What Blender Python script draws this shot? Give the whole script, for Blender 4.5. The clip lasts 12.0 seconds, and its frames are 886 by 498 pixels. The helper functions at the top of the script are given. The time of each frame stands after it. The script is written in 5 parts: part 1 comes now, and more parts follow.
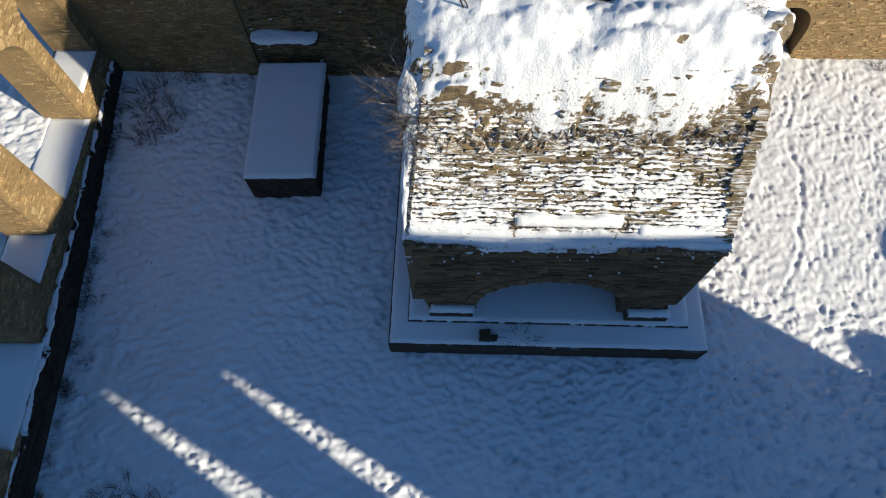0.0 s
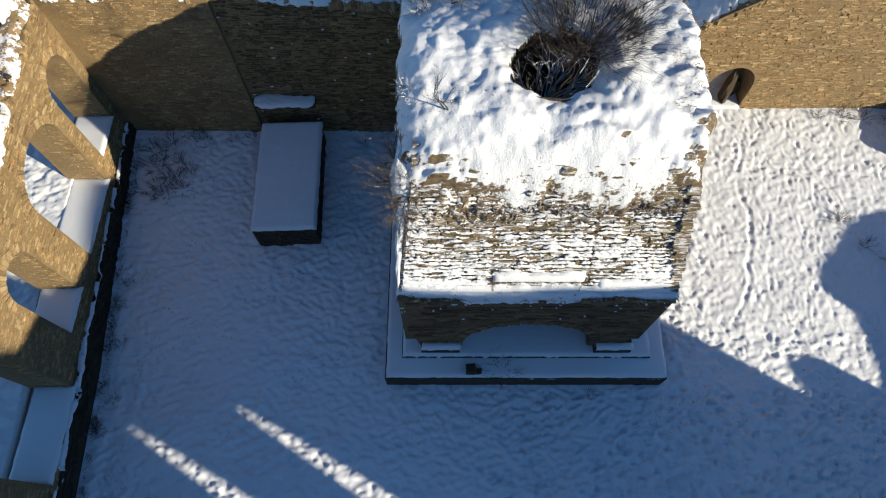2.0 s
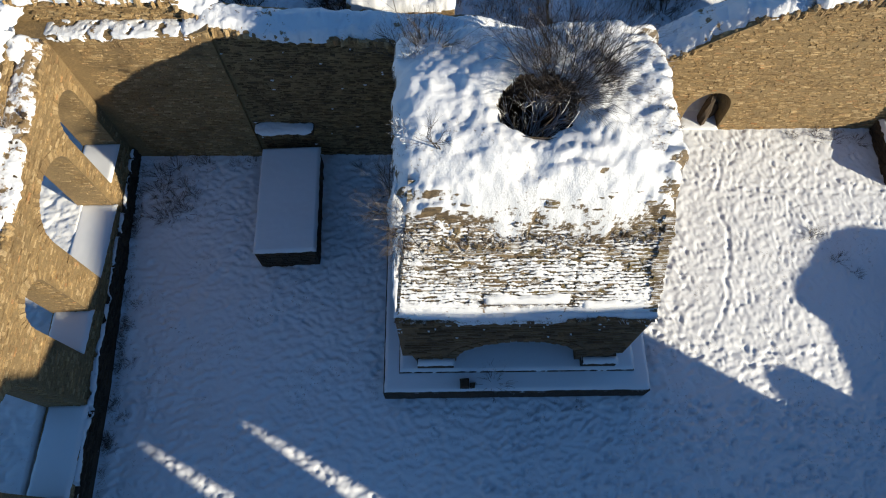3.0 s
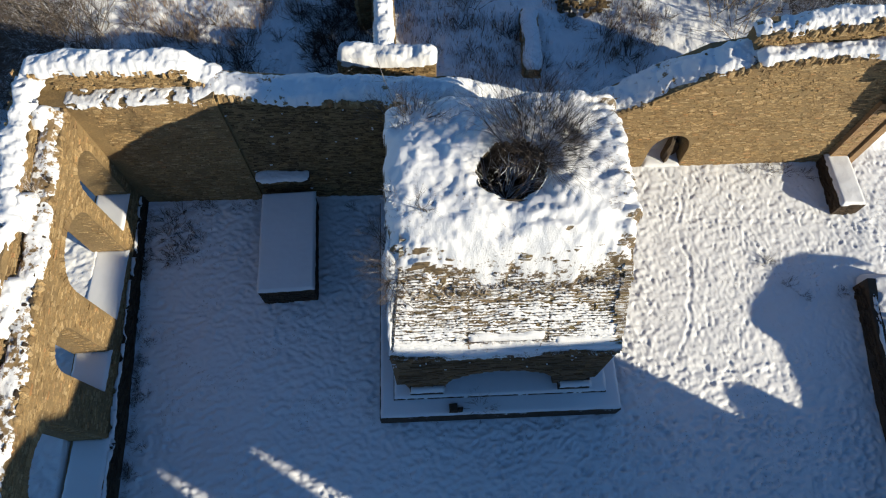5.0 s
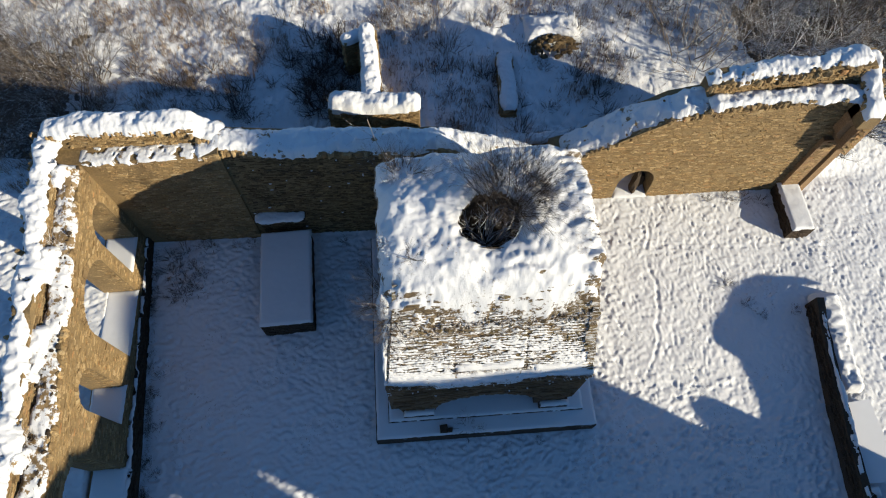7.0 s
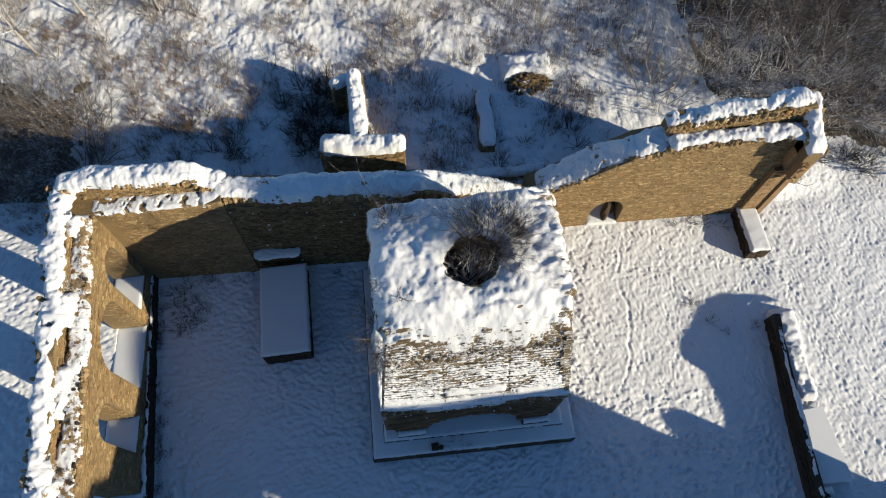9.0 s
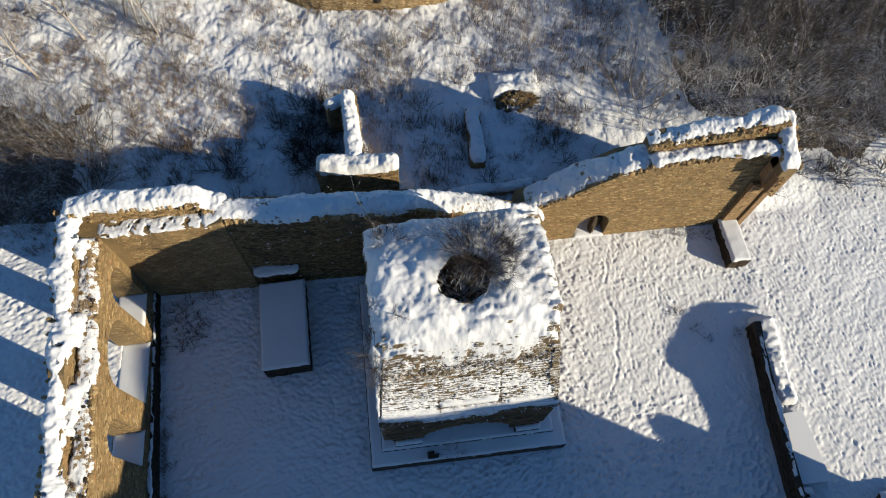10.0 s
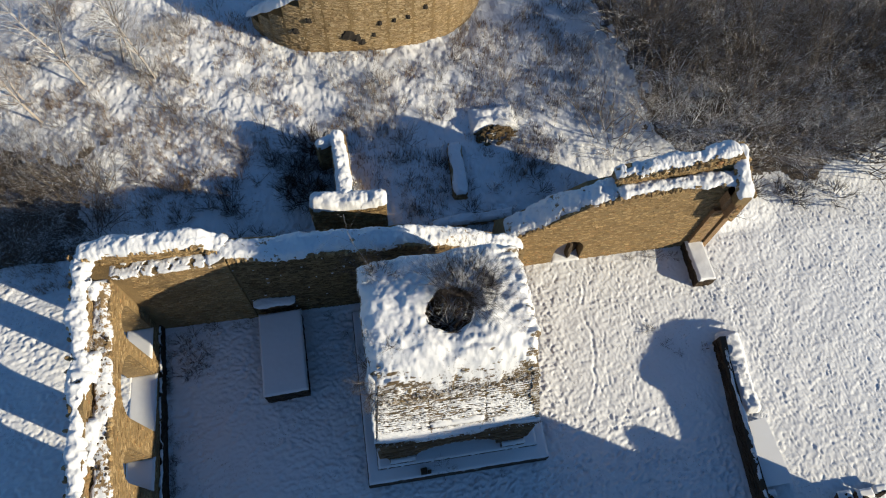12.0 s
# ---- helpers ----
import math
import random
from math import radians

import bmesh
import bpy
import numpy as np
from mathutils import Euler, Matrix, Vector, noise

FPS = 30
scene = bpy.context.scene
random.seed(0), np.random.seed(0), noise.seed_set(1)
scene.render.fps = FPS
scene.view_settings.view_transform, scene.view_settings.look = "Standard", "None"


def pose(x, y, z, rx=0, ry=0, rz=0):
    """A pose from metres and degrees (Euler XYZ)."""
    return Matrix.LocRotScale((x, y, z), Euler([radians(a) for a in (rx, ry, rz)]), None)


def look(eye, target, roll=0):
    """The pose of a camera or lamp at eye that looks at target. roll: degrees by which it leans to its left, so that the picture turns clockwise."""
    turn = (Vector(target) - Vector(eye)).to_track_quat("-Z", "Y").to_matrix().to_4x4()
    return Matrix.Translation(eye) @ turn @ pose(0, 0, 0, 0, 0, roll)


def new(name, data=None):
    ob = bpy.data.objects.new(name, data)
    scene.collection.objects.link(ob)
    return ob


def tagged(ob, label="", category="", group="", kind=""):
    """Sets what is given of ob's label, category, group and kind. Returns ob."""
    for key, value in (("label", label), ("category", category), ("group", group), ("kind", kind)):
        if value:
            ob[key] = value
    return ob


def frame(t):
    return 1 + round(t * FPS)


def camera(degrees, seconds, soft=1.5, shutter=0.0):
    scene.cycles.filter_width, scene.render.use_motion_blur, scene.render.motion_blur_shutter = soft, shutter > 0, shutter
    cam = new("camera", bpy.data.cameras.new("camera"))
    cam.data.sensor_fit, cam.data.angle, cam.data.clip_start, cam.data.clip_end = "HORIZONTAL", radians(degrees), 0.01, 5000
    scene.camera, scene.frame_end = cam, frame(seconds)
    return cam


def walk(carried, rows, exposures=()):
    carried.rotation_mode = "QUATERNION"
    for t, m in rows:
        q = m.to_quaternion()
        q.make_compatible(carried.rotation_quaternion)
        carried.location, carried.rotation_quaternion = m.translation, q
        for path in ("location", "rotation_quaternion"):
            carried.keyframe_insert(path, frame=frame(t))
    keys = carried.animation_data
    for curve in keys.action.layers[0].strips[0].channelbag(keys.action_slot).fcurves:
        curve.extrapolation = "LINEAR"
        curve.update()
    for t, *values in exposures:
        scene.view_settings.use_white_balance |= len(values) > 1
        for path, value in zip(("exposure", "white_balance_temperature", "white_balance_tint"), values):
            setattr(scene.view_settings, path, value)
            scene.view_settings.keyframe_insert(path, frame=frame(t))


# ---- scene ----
cam = camera(70.3, 12.0, 1.1)
PATH = [
    (0, (-0.332, -4.390, 16.092), (-0.786, 3.828, -2.136), -1.64),
    (0.5, (-0.313, -4.348, 16.677), (-0.688, 3.915, -1.532), -1.43),
    (1, (-0.298, -4.304, 17.258), (-0.589, 3.999, -0.935), -1.20),
    (1.5, (-0.286, -4.256, 17.836), (-0.489, 4.082, -0.342), -0.96),
    (2, (-0.277, -4.207, 18.411), (-0.388, 4.163, 0.247), -0.70),
    (2.5, (-0.271, -4.155, 18.983), (-0.287, 4.244, 0.832), -0.42),
    (3, (-0.268, -4.103, 19.553), (-0.185, 4.321, 1.414), -0.14),
    (3.5, (-0.267, -4.051, 20.120), (-0.083, 4.396, 1.993), 0.16),
    (5.5, (-0.284, -3.849, 22.373), (0.331, 4.677, 4.292), 1.39),
    (6, (-0.293, -3.803, 22.934), (0.434, 4.742, 4.866), 1.70),
    (6.5, (-0.302, -3.761, 23.494), (0.538, 4.803, 5.440), 2.00),
    (7, (-0.313, -3.723, 24.053), (0.641, 4.861, 6.014), 2.30),
    (9, (-0.362, -3.622, 26.295), (1.050, 5.062, 8.334), 3.41),
    (9.5, (-0.375, -3.613, 26.858), (1.151, 5.103, 8.922), 3.65),
    (10, (-0.387, -3.611, 27.422), (1.251, 5.141, 9.514), 3.87),
    (10.5, (-0.400, -3.618, 27.988), (1.350, 5.175, 10.110), 4.08),
    (11, (-0.411, -3.633, 28.555), (1.449, 5.206, 10.711), 4.26),
    (11.5, (-0.422, -3.657, 29.125), (1.546, 5.232, 11.318), 4.42),
    (12, (-0.432, -3.692, 29.698), (1.642, 5.254, 11.931), 4.55),
]
walk(cam, [(t, look(eye, target, roll)) for t, eye, target, roll in PATH], [(0, 0.47, 5270, 4), (3.5, 0.4, 5310, 4), (7, 0.31, 5390, 4), (12, 0.18, 5450, 4)])

# ---- world, sun ----
SUN_AZ, SUN_EL = -30.0, 20.0
world = bpy.data.worlds.new("winter_sky")
scene.world = world
world.use_nodes = True
wn = world.node_tree
sky = wn.nodes.new("ShaderNodeTexSky")
sky.sky_type, sky.sun_disc = "NISHITA", False
sky.sun_elevation, sky.sun_rotation = radians(SUN_EL), radians(90 - SUN_AZ)
sky.air_density, sky.dust_density, sky.ozone_density = 1.0, 0.0, 3.6
wn.links.new(sky.outputs[0], wn.nodes["Background"].inputs[0])
wn.nodes["Background"].inputs[1].default_value = 0.084
sun_data = bpy.data.lights.new("sun", "SUN")
sun_data.energy, sun_data.angle, sun_data.color = 6.6, radians(0.5), (1.0, 0.77, 0.495)
TO_SUN = Vector((math.cos(radians(SUN_EL)) * math.cos(radians(SUN_AZ)), math.cos(radians(SUN_EL)) * math.sin(radians(SUN_AZ)), math.sin(radians(SUN_EL))))
new("sun", sun_data).matrix_world = look(TO_SUN * 80, (0, 0, 0))


# ---- materials ----
def node_mat(name, rough=0.8):
    m = bpy.data.materials.new(name)
    m.use_nodes = True
    t = m.node_tree
    b = t.nodes["Principled BSDF"]
    b.inputs["Roughness"].default_value = rough
    return m, t, b


def add_node(t, kind, **props):
    n = t.nodes.new(kind)
    for k, v in props.items():
        n.inputs[k.replace("_", " ")].default_value = v
    return n


def noise_node(t, scale, detail=4.0, rough=0.55, stretch=None):
    n = add_node(t, "ShaderNodeTexNoise", Scale=scale, Detail=detail, Roughness=rough)
    co = t.nodes.new("ShaderNodeTexCoord")
    if stretch:
        mp = t.nodes.new("ShaderNodeMapping")
        mp.inputs["Scale"].default_value = stretch
        t.links.new(co.outputs["Object"], mp.inputs[0])
        t.links.new(mp.outputs[0], n.inputs["Vector"])
    else:
        t.links.new(co.outputs["Object"], n.inputs["Vector"])
    return n.outputs["Fac"]


def ramp(t, fac, stops):
    r = t.nodes.new("ShaderNodeValToRGB")
    e = r.color_ramp.elements
    while len(e) < len(stops):
        e.new(0.5)
    for el, (p, c) in zip(e, stops):
        el.position, el.color = p, (*c, 1)
    t.links.new(fac, r.inputs[0])
    return r.outputs[0]


def mix(t, fac, a, b, mode="MIX"):
    n = t.nodes.new("ShaderNodeMix")
    n.data_type, n.blend_type = "RGBA", mode
    for sock, v in ((n.inputs[0], fac), (n.inputs[6], a), (n.inputs[7], b)):
        if isinstance(v, (int, float)):
            sock.default_value = v
        elif isinstance(v, tuple):
            sock.default_value = (*v, 1)
        else:
            t.links.new(v, sock)
    return n.outputs[2]


def bump(t, b, fac, strength, dist):
    n = t.nodes.new("ShaderNodeBump")
    n.inputs["Strength"].default_value, n.inputs["Distance"].default_value = strength, dist
    t.links.new(fac, n.inputs["Height"])
    t.links.new(n.outputs[0], b.inputs["Normal"])


def snow_mat(name, tone=(0.715, 0.725, 0.745), grain=0.5, dirt=0.0, steep=False, thin=0.0):
    m, t, b = node_mat(name, 0.62)
    big = noise_node(t, 0.7, 5)
    c = ramp(t, big, [(0.3, tuple(v * 0.95 for v in tone)), (0.7, tone)])
    if dirt:
        spots = ramp(t, noise_node(t, 9.0, 7, 0.75), [(0.57, (0, 0, 0)), (0.66, (1, 1, 1))])
        patch = ramp(t, noise_node(t, 0.5, 3), [(0.5, (0, 0, 0)), (0.62, (dirt, dirt, dirt))])
        c = mix(t, mix(t, 1.0, spots, patch, "MULTIPLY"), c, (0.16, 0.12, 0.08))
    if steep:
        sep = t.nodes.new("ShaderNodeSeparateXYZ")
        t.links.new(t.nodes.new("ShaderNodeNewGeometry").outputs["True Normal"], sep.inputs[0])
        bare = ramp(t, mix(t, 0.45, sep.outputs[2], noise_node(t, 6.0, 7, 0.7)), [(0.385, (1, 1, 1)), (0.42, (0, 0, 0))])
        c = mix(t, bare, c, mix(t, ramp(t, noise_node(t, 13.0, 7, 0.75, (0.5, 1, 2)), [(0.38, (0, 0, 0)), (0.62, (1, 1, 1))]), (0.19, 0.135, 0.065), (0.045, 0.033, 0.02)))
    if thin:
        soil = mix(t, noise_node(t, 4.0, 6, 0.7), (0.30, 0.20, 0.08), (0.12, 0.085, 0.045))
        c = mix(t, ramp(t, mix(t, 0.35, noise_node(t, 4.2, 8, 0.7), noise_node(t, 1.1, 4)), [(thin, (1, 1, 1)), (thin + 0.03, (0, 0, 0))]), c, soil)
    t.links.new(c, b.inputs["Base Color"])
    bump(t, b, noise_node(t, 22.0, 6, 0.65), grain, 0.03)
    return m


def stone_mat(name, stops, per="island", stain=(0.08, 0.065, 0.045), moss=None, fine=40.0, dust=False):
    m, t, b = node_mat(name, 0.9)
    if per == "island":
        src = t.nodes.new("ShaderNodeNewGeometry").outputs["Random Per Island"]
    else:
        src = t.nodes.new("ShaderNodeObjectInfo").outputs["Random"]
    base = ramp(t, src, stops)
    grain = ramp(t, noise_node(t, 14.0, 8, 0.7, (1, 1, 3)), [(0.3, (0.55, 0.55, 0.55)), (0.65, (1.2, 1.2, 1.2))])
    c = mix(t, 1.0, base, grain, "MULTIPLY")
    blot = ramp(t, noise_node(t, 0.9, 8, 0.65), [(0.5, (0, 0, 0)), (0.72, (0.8, 0.8, 0.8))])
    c = mix(t, blot, c, stain)
    pale = ramp(t, noise_node(t, 2.1, 8, 0.7, (1.0, 1.0, 1.8)), [(0.52, (1, 1, 1)), (0.7, (1.45, 1.4, 1.3))])
    c = mix(t, 1.0, c, pale, "MULTIPLY")
    if moss:
        mfac = ramp(t, noise_node(t, 2.6, 5, 0.6), [(0.48, (0, 0, 0)), (0.6, (0.8, 0.8, 0.8))])
        c = mix(t, mfac, c, moss)
    if dust:
        speck = ramp(t, noise_node(t, 11.0, 8, 0.75, (0.22, 1.0, 2.2)), [(0.5, (0, 0, 0)), (0.58, (1, 1, 1))])
        c = mix(t, speck, c, (0.72, 0.73, 0.75))
    t.links.new(c, b.inputs["Base Color"])
    bump(t, b, mix(t, 0.5, noise_node(t, fine, 6, 0.7), noise_node(t, 9.0, 5, 0.65, (0.7, 0.7, 2.0))), 0.9, 0.05)
    return m


SNOW = snow_mat("snow_powder")
SNOW_OLD = snow_mat("snow_old", grain=0.7, dirt=1.0, steep=True)
SNOW_THIN = snow_mat("snow_thin", grain=0.8, thin=0.465)
SNOW_RAGGED = snow_mat("snow_ragged", grain=0.7, thin=0.40)
SNOW_FLAT = snow_mat("snow_smooth", grain=0.15)
SNOW_GROUND = snow_mat("snow_ground", grain=0.35, dirt=0.8)


def scrub_mat(name, low, high, tone):
    """Snow with stubble and litter showing through in fine broken patches."""
    m, t, b = node_mat(name, 0.75)
    fine = noise_node(t, 7.0, 8, 0.75)
    coarse = noise_node(t, 0.55, 4, 0.6)
    mask = ramp(t, mix(t, 0.45, fine, coarse), [(low, (1, 1, 1)), (high, (0, 0, 0))])
    litter = mix(t, noise_node(t, 2.5, 4), tone, tuple(v * 0.45 for v in tone))
    c = mix(t, mask, (0.72, 0.73, 0.75), litter)
    t.links.new(c, b.inputs["Base Color"])
    bump(t, b, noise_node(t, 16.0, 7, 0.7), 0.6, 0.06)
    return m


SNOW_SCRUB = scrub_mat("snow_on_stubble", 0.33, 0.425, (0.24, 0.185, 0.125))
SNOW_LITTER = scrub_mat("snow_on_litter", 0.5, 0.62, (0.085, 0.066, 0.048))
LIME = [(0.0, (0.195, 0.13, 0.056)), (0.3, (0.265, 0.18, 0.078)), (0.65, (0.335, 0.235, 0.105)), (0.93, (0.43, 0.32, 0.165)), (1.0, (0.34, 0.18, 0.066))]
CREAM = [(0.0, (0.26, 0.19, 0.095)), (0.5, (0.38, 0.29, 0.16)), (1.0, (0.47, 0.37, 0.22))]
STONE = stone_mat("limestone_rubble", LIME, stain=(0.15, 0.098, 0.045))
CREAM_STONE = stone_mat("cream_rubble", CREAM, stain=(0.2, 0.13, 0.06))
STONE_PIECE = stone_mat("limestone_piece", LIME, per="object", stain=(0.15, 0.098, 0.045))
# Half-tone limestone: holds the north wall's shade in its colour; browns the mound too.
SHADE_BROWN = [(0.0, (0.075, 0.05, 0.022)), (0.4, (0.115, 0.078, 0.034)), (0.8, (0.16, 0.11, 0.05)), (1.0, (0.21, 0.145, 0.065))]
SHADE_BROWN_STONE = stone_mat("shade_brown_rubble", SHADE_BROWN, stain=(0.05, 0.036, 0.02))
SHADE_BROWN_PIECE = stone_mat("shade_brown_piece", SHADE_BROWN, per="object", stain=(0.05, 0.036, 0.02))
MORTAR = stone_mat("old_mortar", [(0.0, (0.21, 0.145, 0.063)), (1.0, (0.24, 0.168, 0.075))], stain=(0.12, 0.08, 0.034))
# Near-black stone for the plinth, tomb, footing, low walls and loose rocks.
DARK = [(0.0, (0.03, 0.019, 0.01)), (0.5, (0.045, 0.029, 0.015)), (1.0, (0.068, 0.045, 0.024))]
TOWER = [(0.0, (0.11, 0.065, 0.028)), (0.5, (0.16, 0.098, 0.043)), (1.0, (0.215, 0.138, 0.064))]
TOWER_STONE = stone_mat("tower_rubble", TOWER, stain=(0.07, 0.043, 0.02))
TOWER_PIECE = stone_mat("tower_piece", TOWER, per="object", stain=(0.07, 0.043, 0.02))
DARK_STONE = stone_mat("near_black_stone", DARK, stain=(0.04, 0.033, 0.022))
DARK_PIECE = stone_mat("near_black_piece", DARK, per="object", stain=(0.04, 0.033, 0.022))
SLATE = stone_mat("mossy_stone_slab", [(0.0, (0.10, 0.072, 0.038)), (0.5, (0.165, 0.12, 0.062)), (1.0, (0.23, 0.168, 0.092))], per="object", moss=(0.15, 0.115, 0.042), dust=True)
SLATE_BED = stone_mat("mossy_stone_bed", [(0.0, (0.12, 0.09, 0.055)), (1.0, (0.14, 0.105, 0.06))], moss=(0.12, 0.1, 0.035), dust=True)
ORANGE = stone_mat("reddish_dressed_stone", [(0.0, (0.25, 0.155, 0.07)), (1.0, (0.31, 0.2, 0.1))], stain=(0.19, 0.105, 0.045))


def twig_mat(name, a, b_, frost):
    m, t, b = node_mat(name, 0.8)
    c = mix(t, noise_node(t, 3.0, 3), a, b_)
    geo = t.nodes.new("ShaderNodeNewGeometry")
    sep = t.nodes.new("ShaderNodeSeparateXYZ")
    t.links.new(geo.outputs["Normal"], sep.inputs[0])
    mul = t.nodes.new("ShaderNodeMath")
    mul.operation = "MULTIPLY"
    up = ramp(t, sep.outputs[2], [(0.25, (0, 0, 0)), (0.7, (1, 1, 1))])
    clump = ramp(t, noise_node(t, 5.0, 3), [(0.62 - frost * 0.35, (0, 0, 0)), (0.72 - frost * 0.35, (1, 1, 1))])
    t.links.new(up, mul.inputs[0])
    t.links.new(clump, mul.inputs[1])
    c = mix(t, mul.outputs[0], c, (0.82, 0.84, 0.87))
    t.links.new(c, b.inputs["Base Color"])
    return m


TWIG = twig_mat("bare_twig", (0.085, 0.065, 0.045), (0.18, 0.145, 0.11), 0.4)
TWIG_DARK = twig_mat("dark_twig", (0.05, 0.038, 0.028), (0.11, 0.085, 0.062), 0.1)
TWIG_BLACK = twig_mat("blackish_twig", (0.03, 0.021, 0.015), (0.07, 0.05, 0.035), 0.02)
TWIG_FROST = twig_mat("frosted_twig", (0.17, 0.14, 0.12), (0.30, 0.26, 0.22), 0.8)
BARK = twig_mat("pale_bark", (0.28, 0.24, 0.20), (0.42, 0.38, 0.33), 0.3)
GRASS = twig_mat("dry_grass", (0.25, 0.17, 0.09), (0.14, 0.10, 0.06), 0.45)


# ---- geometry tools ----
def lattice(ix, iy, seed):
    h = (ix.astype(np.int64) * 374761393 + iy.astype(np.int64) * 668265263 + seed * 1442695041) & 0x7FFFFFFF
    h = ((h ^ (h >> 13)) * 1274126177) & 0x7FFFFFFF
    return ((h ^ (h >> 16)) & 0xFFFF) / 65535.0


def vnoise(x, y, seed=0):
    """Smooth noise from 0 to 1 on arrays."""
    x, y = np.asarray(x, float), np.asarray(y, float)
    ix, iy = np.floor(x), np.floor(y)
    fx, fy = x - ix, y - iy
    fx, fy = fx * fx * (3 - 2 * fx), fy * fy * (3 - 2 * fy)
    a, b = lattice(ix, iy, seed), lattice(ix + 1, iy, seed)
    c, d = lattice(ix, iy + 1, seed), lattice(ix + 1, iy + 1, seed)
    return (a * (1 - fx) + b * fx) * (1 - fy) + (c * (1 - fx) + d * fx) * fy


def fbm(x, y, seed=0, octaves=4):
    s, amp, tot = 0, 1.0, 0
    for o in range(octaves):
        s = s + amp * vnoise(x * 2 ** o, y * 2 ** o, seed + 17 * o)
        tot += amp
        amp *= 0.5
    return s / tot


class Geo:
    """Collects vertices and faces of one mesh."""

    def __init__(self):
        self.v, self.f = [], []

    def add(self, verts, faces):
        n = len(self.v)
        self.v.extend(verts)
        self.f.extend([tuple(i + n for i in q) for q in faces])
        return self

    def mesh(self, name, mat, smooth=False):
        me = bpy.data.meshes.new(name)
        me.from_pydata(self.v, [], self.f)
        me.materials.append(mat)
        if smooth:
            me.polygons.foreach_set("use_smooth", [True] * len(me.polygons))
        me.update()
        return me


def grid_mesh(name, X, Y, Z, mat, keep=None):
    """A sheet from arrays of rows and columns; keep leaves faces out."""
    r, c = X.shape
    me = bpy.data.meshes.new(name)
    me.vertices.add(r * c)
    me.vertices.foreach_set("co", np.stack([X, Y, Z], -1).astype(np.float32).ravel())
    i = np.arange(r * c).reshape(r, c)
    q = np.stack([i[:-1, :-1], i[:-1, 1:], i[1:, 1:], i[1:, :-1]], -1).reshape(-1, 4)
    if keep is not None:
        q = q[keep.ravel()]
    n = len(q)
    me.loops.add(n * 4)
    me.loops.foreach_set("vertex_index", q.ravel().astype(np.int32))
    me.polygons.add(n)
    me.polygons.foreach_set("loop_start", np.arange(0, n * 4, 4, dtype=np.int32))
    me.polygons.foreach_set("use_smooth", np.ones(n, dtype=bool))
    me.materials.append(mat)
    me.update(calc_edges=True)
    me.validate()
    return me


def part(name, me, parent=None, label="", kind=""):
    ob = new(name, me)
    ob.parent = parent
    return tagged(ob, label, kind=kind)


def thing(name, label, category, group="", kind="", at=(0, 0, 0)):
    ob = new(name)
    ob.location = at
    return tagged(ob, label, category, group, kind)


def interp(pts, s):
    return float(np.interp(s, [p[0] for p in pts], [p[1] for p in pts]))


class Face:
    """A wall's plane: s runs along it, z up, n out of the front."""

    def __init__(self, ox, oy, ux, uy, flip=1):
        self.o, self.u, self.n = (ox, oy), (ux, uy), (uy * flip, -ux * flip)

    def p(self, s, z, d=0.0):
        return (self.o[0] + self.u[0] * s + self.n[0] * d, self.o[1] + self.u[1] * s + self.n[1] * d, z)


def strip(geo, face, cols, front=0.0, back=-1.0):
    """A solid between a lower and an upper profile: cols of (s, z_low, z_high)."""
    v, f = [], []
    for s, lo, hi in cols:
        v += [face.p(s, lo, front), face.p(s, hi, front), face.p(s, hi, back), face.p(s, lo, back)]
    for i in range(len(cols) - 1):
        a, b = 4 * i, 4 * i + 4
        f += [(a, b, b + 1, a + 1), (a + 1, b + 1, b + 2, a + 2), (a + 2, b + 2, b + 3, a + 3), (a + 3, b + 3, b, a)]
    e = 4 * len(cols) - 4
    f += [(0, 1, 2, 3), (e + 3, e + 2, e + 1, e)]
    geo.add(v, f)


def arch_z(s, c, half, spring, apex):
    k = 1 - ((s - c) / half) ** 2
    return spring + (apex - spring) * math.sqrt(max(k, 0))


def arcade_cols(s0, s1, base, top, arches, step=0.12, rag=0.0, seed=0):
    """Columns of a wall with arched openings (centre, half width, spring, apex)."""
    marks = set(np.arange(s0, s1, step).tolist() + [s1])
    for c, h, sp, ap in arches:
        marks |= {c - h - 1e-4, c + h + 1e-4}
        marks |= set((c + h * np.sin(np.linspace(-1.5707, 1.5707, 15))).tolist())
    cols = []
    for s in sorted(m for m in marks if s0 <= m <= s1):
        lo = base(s)
        for c, h, sp, ap in arches:
            if abs(s - c) <= h:
                lo = arch_z(s, c, h, sp, ap)
        cols.append((s, lo, top(s) + rag * (float(vnoise(s * 2.3, 0.5, seed)) - 0.5)))
    return cols


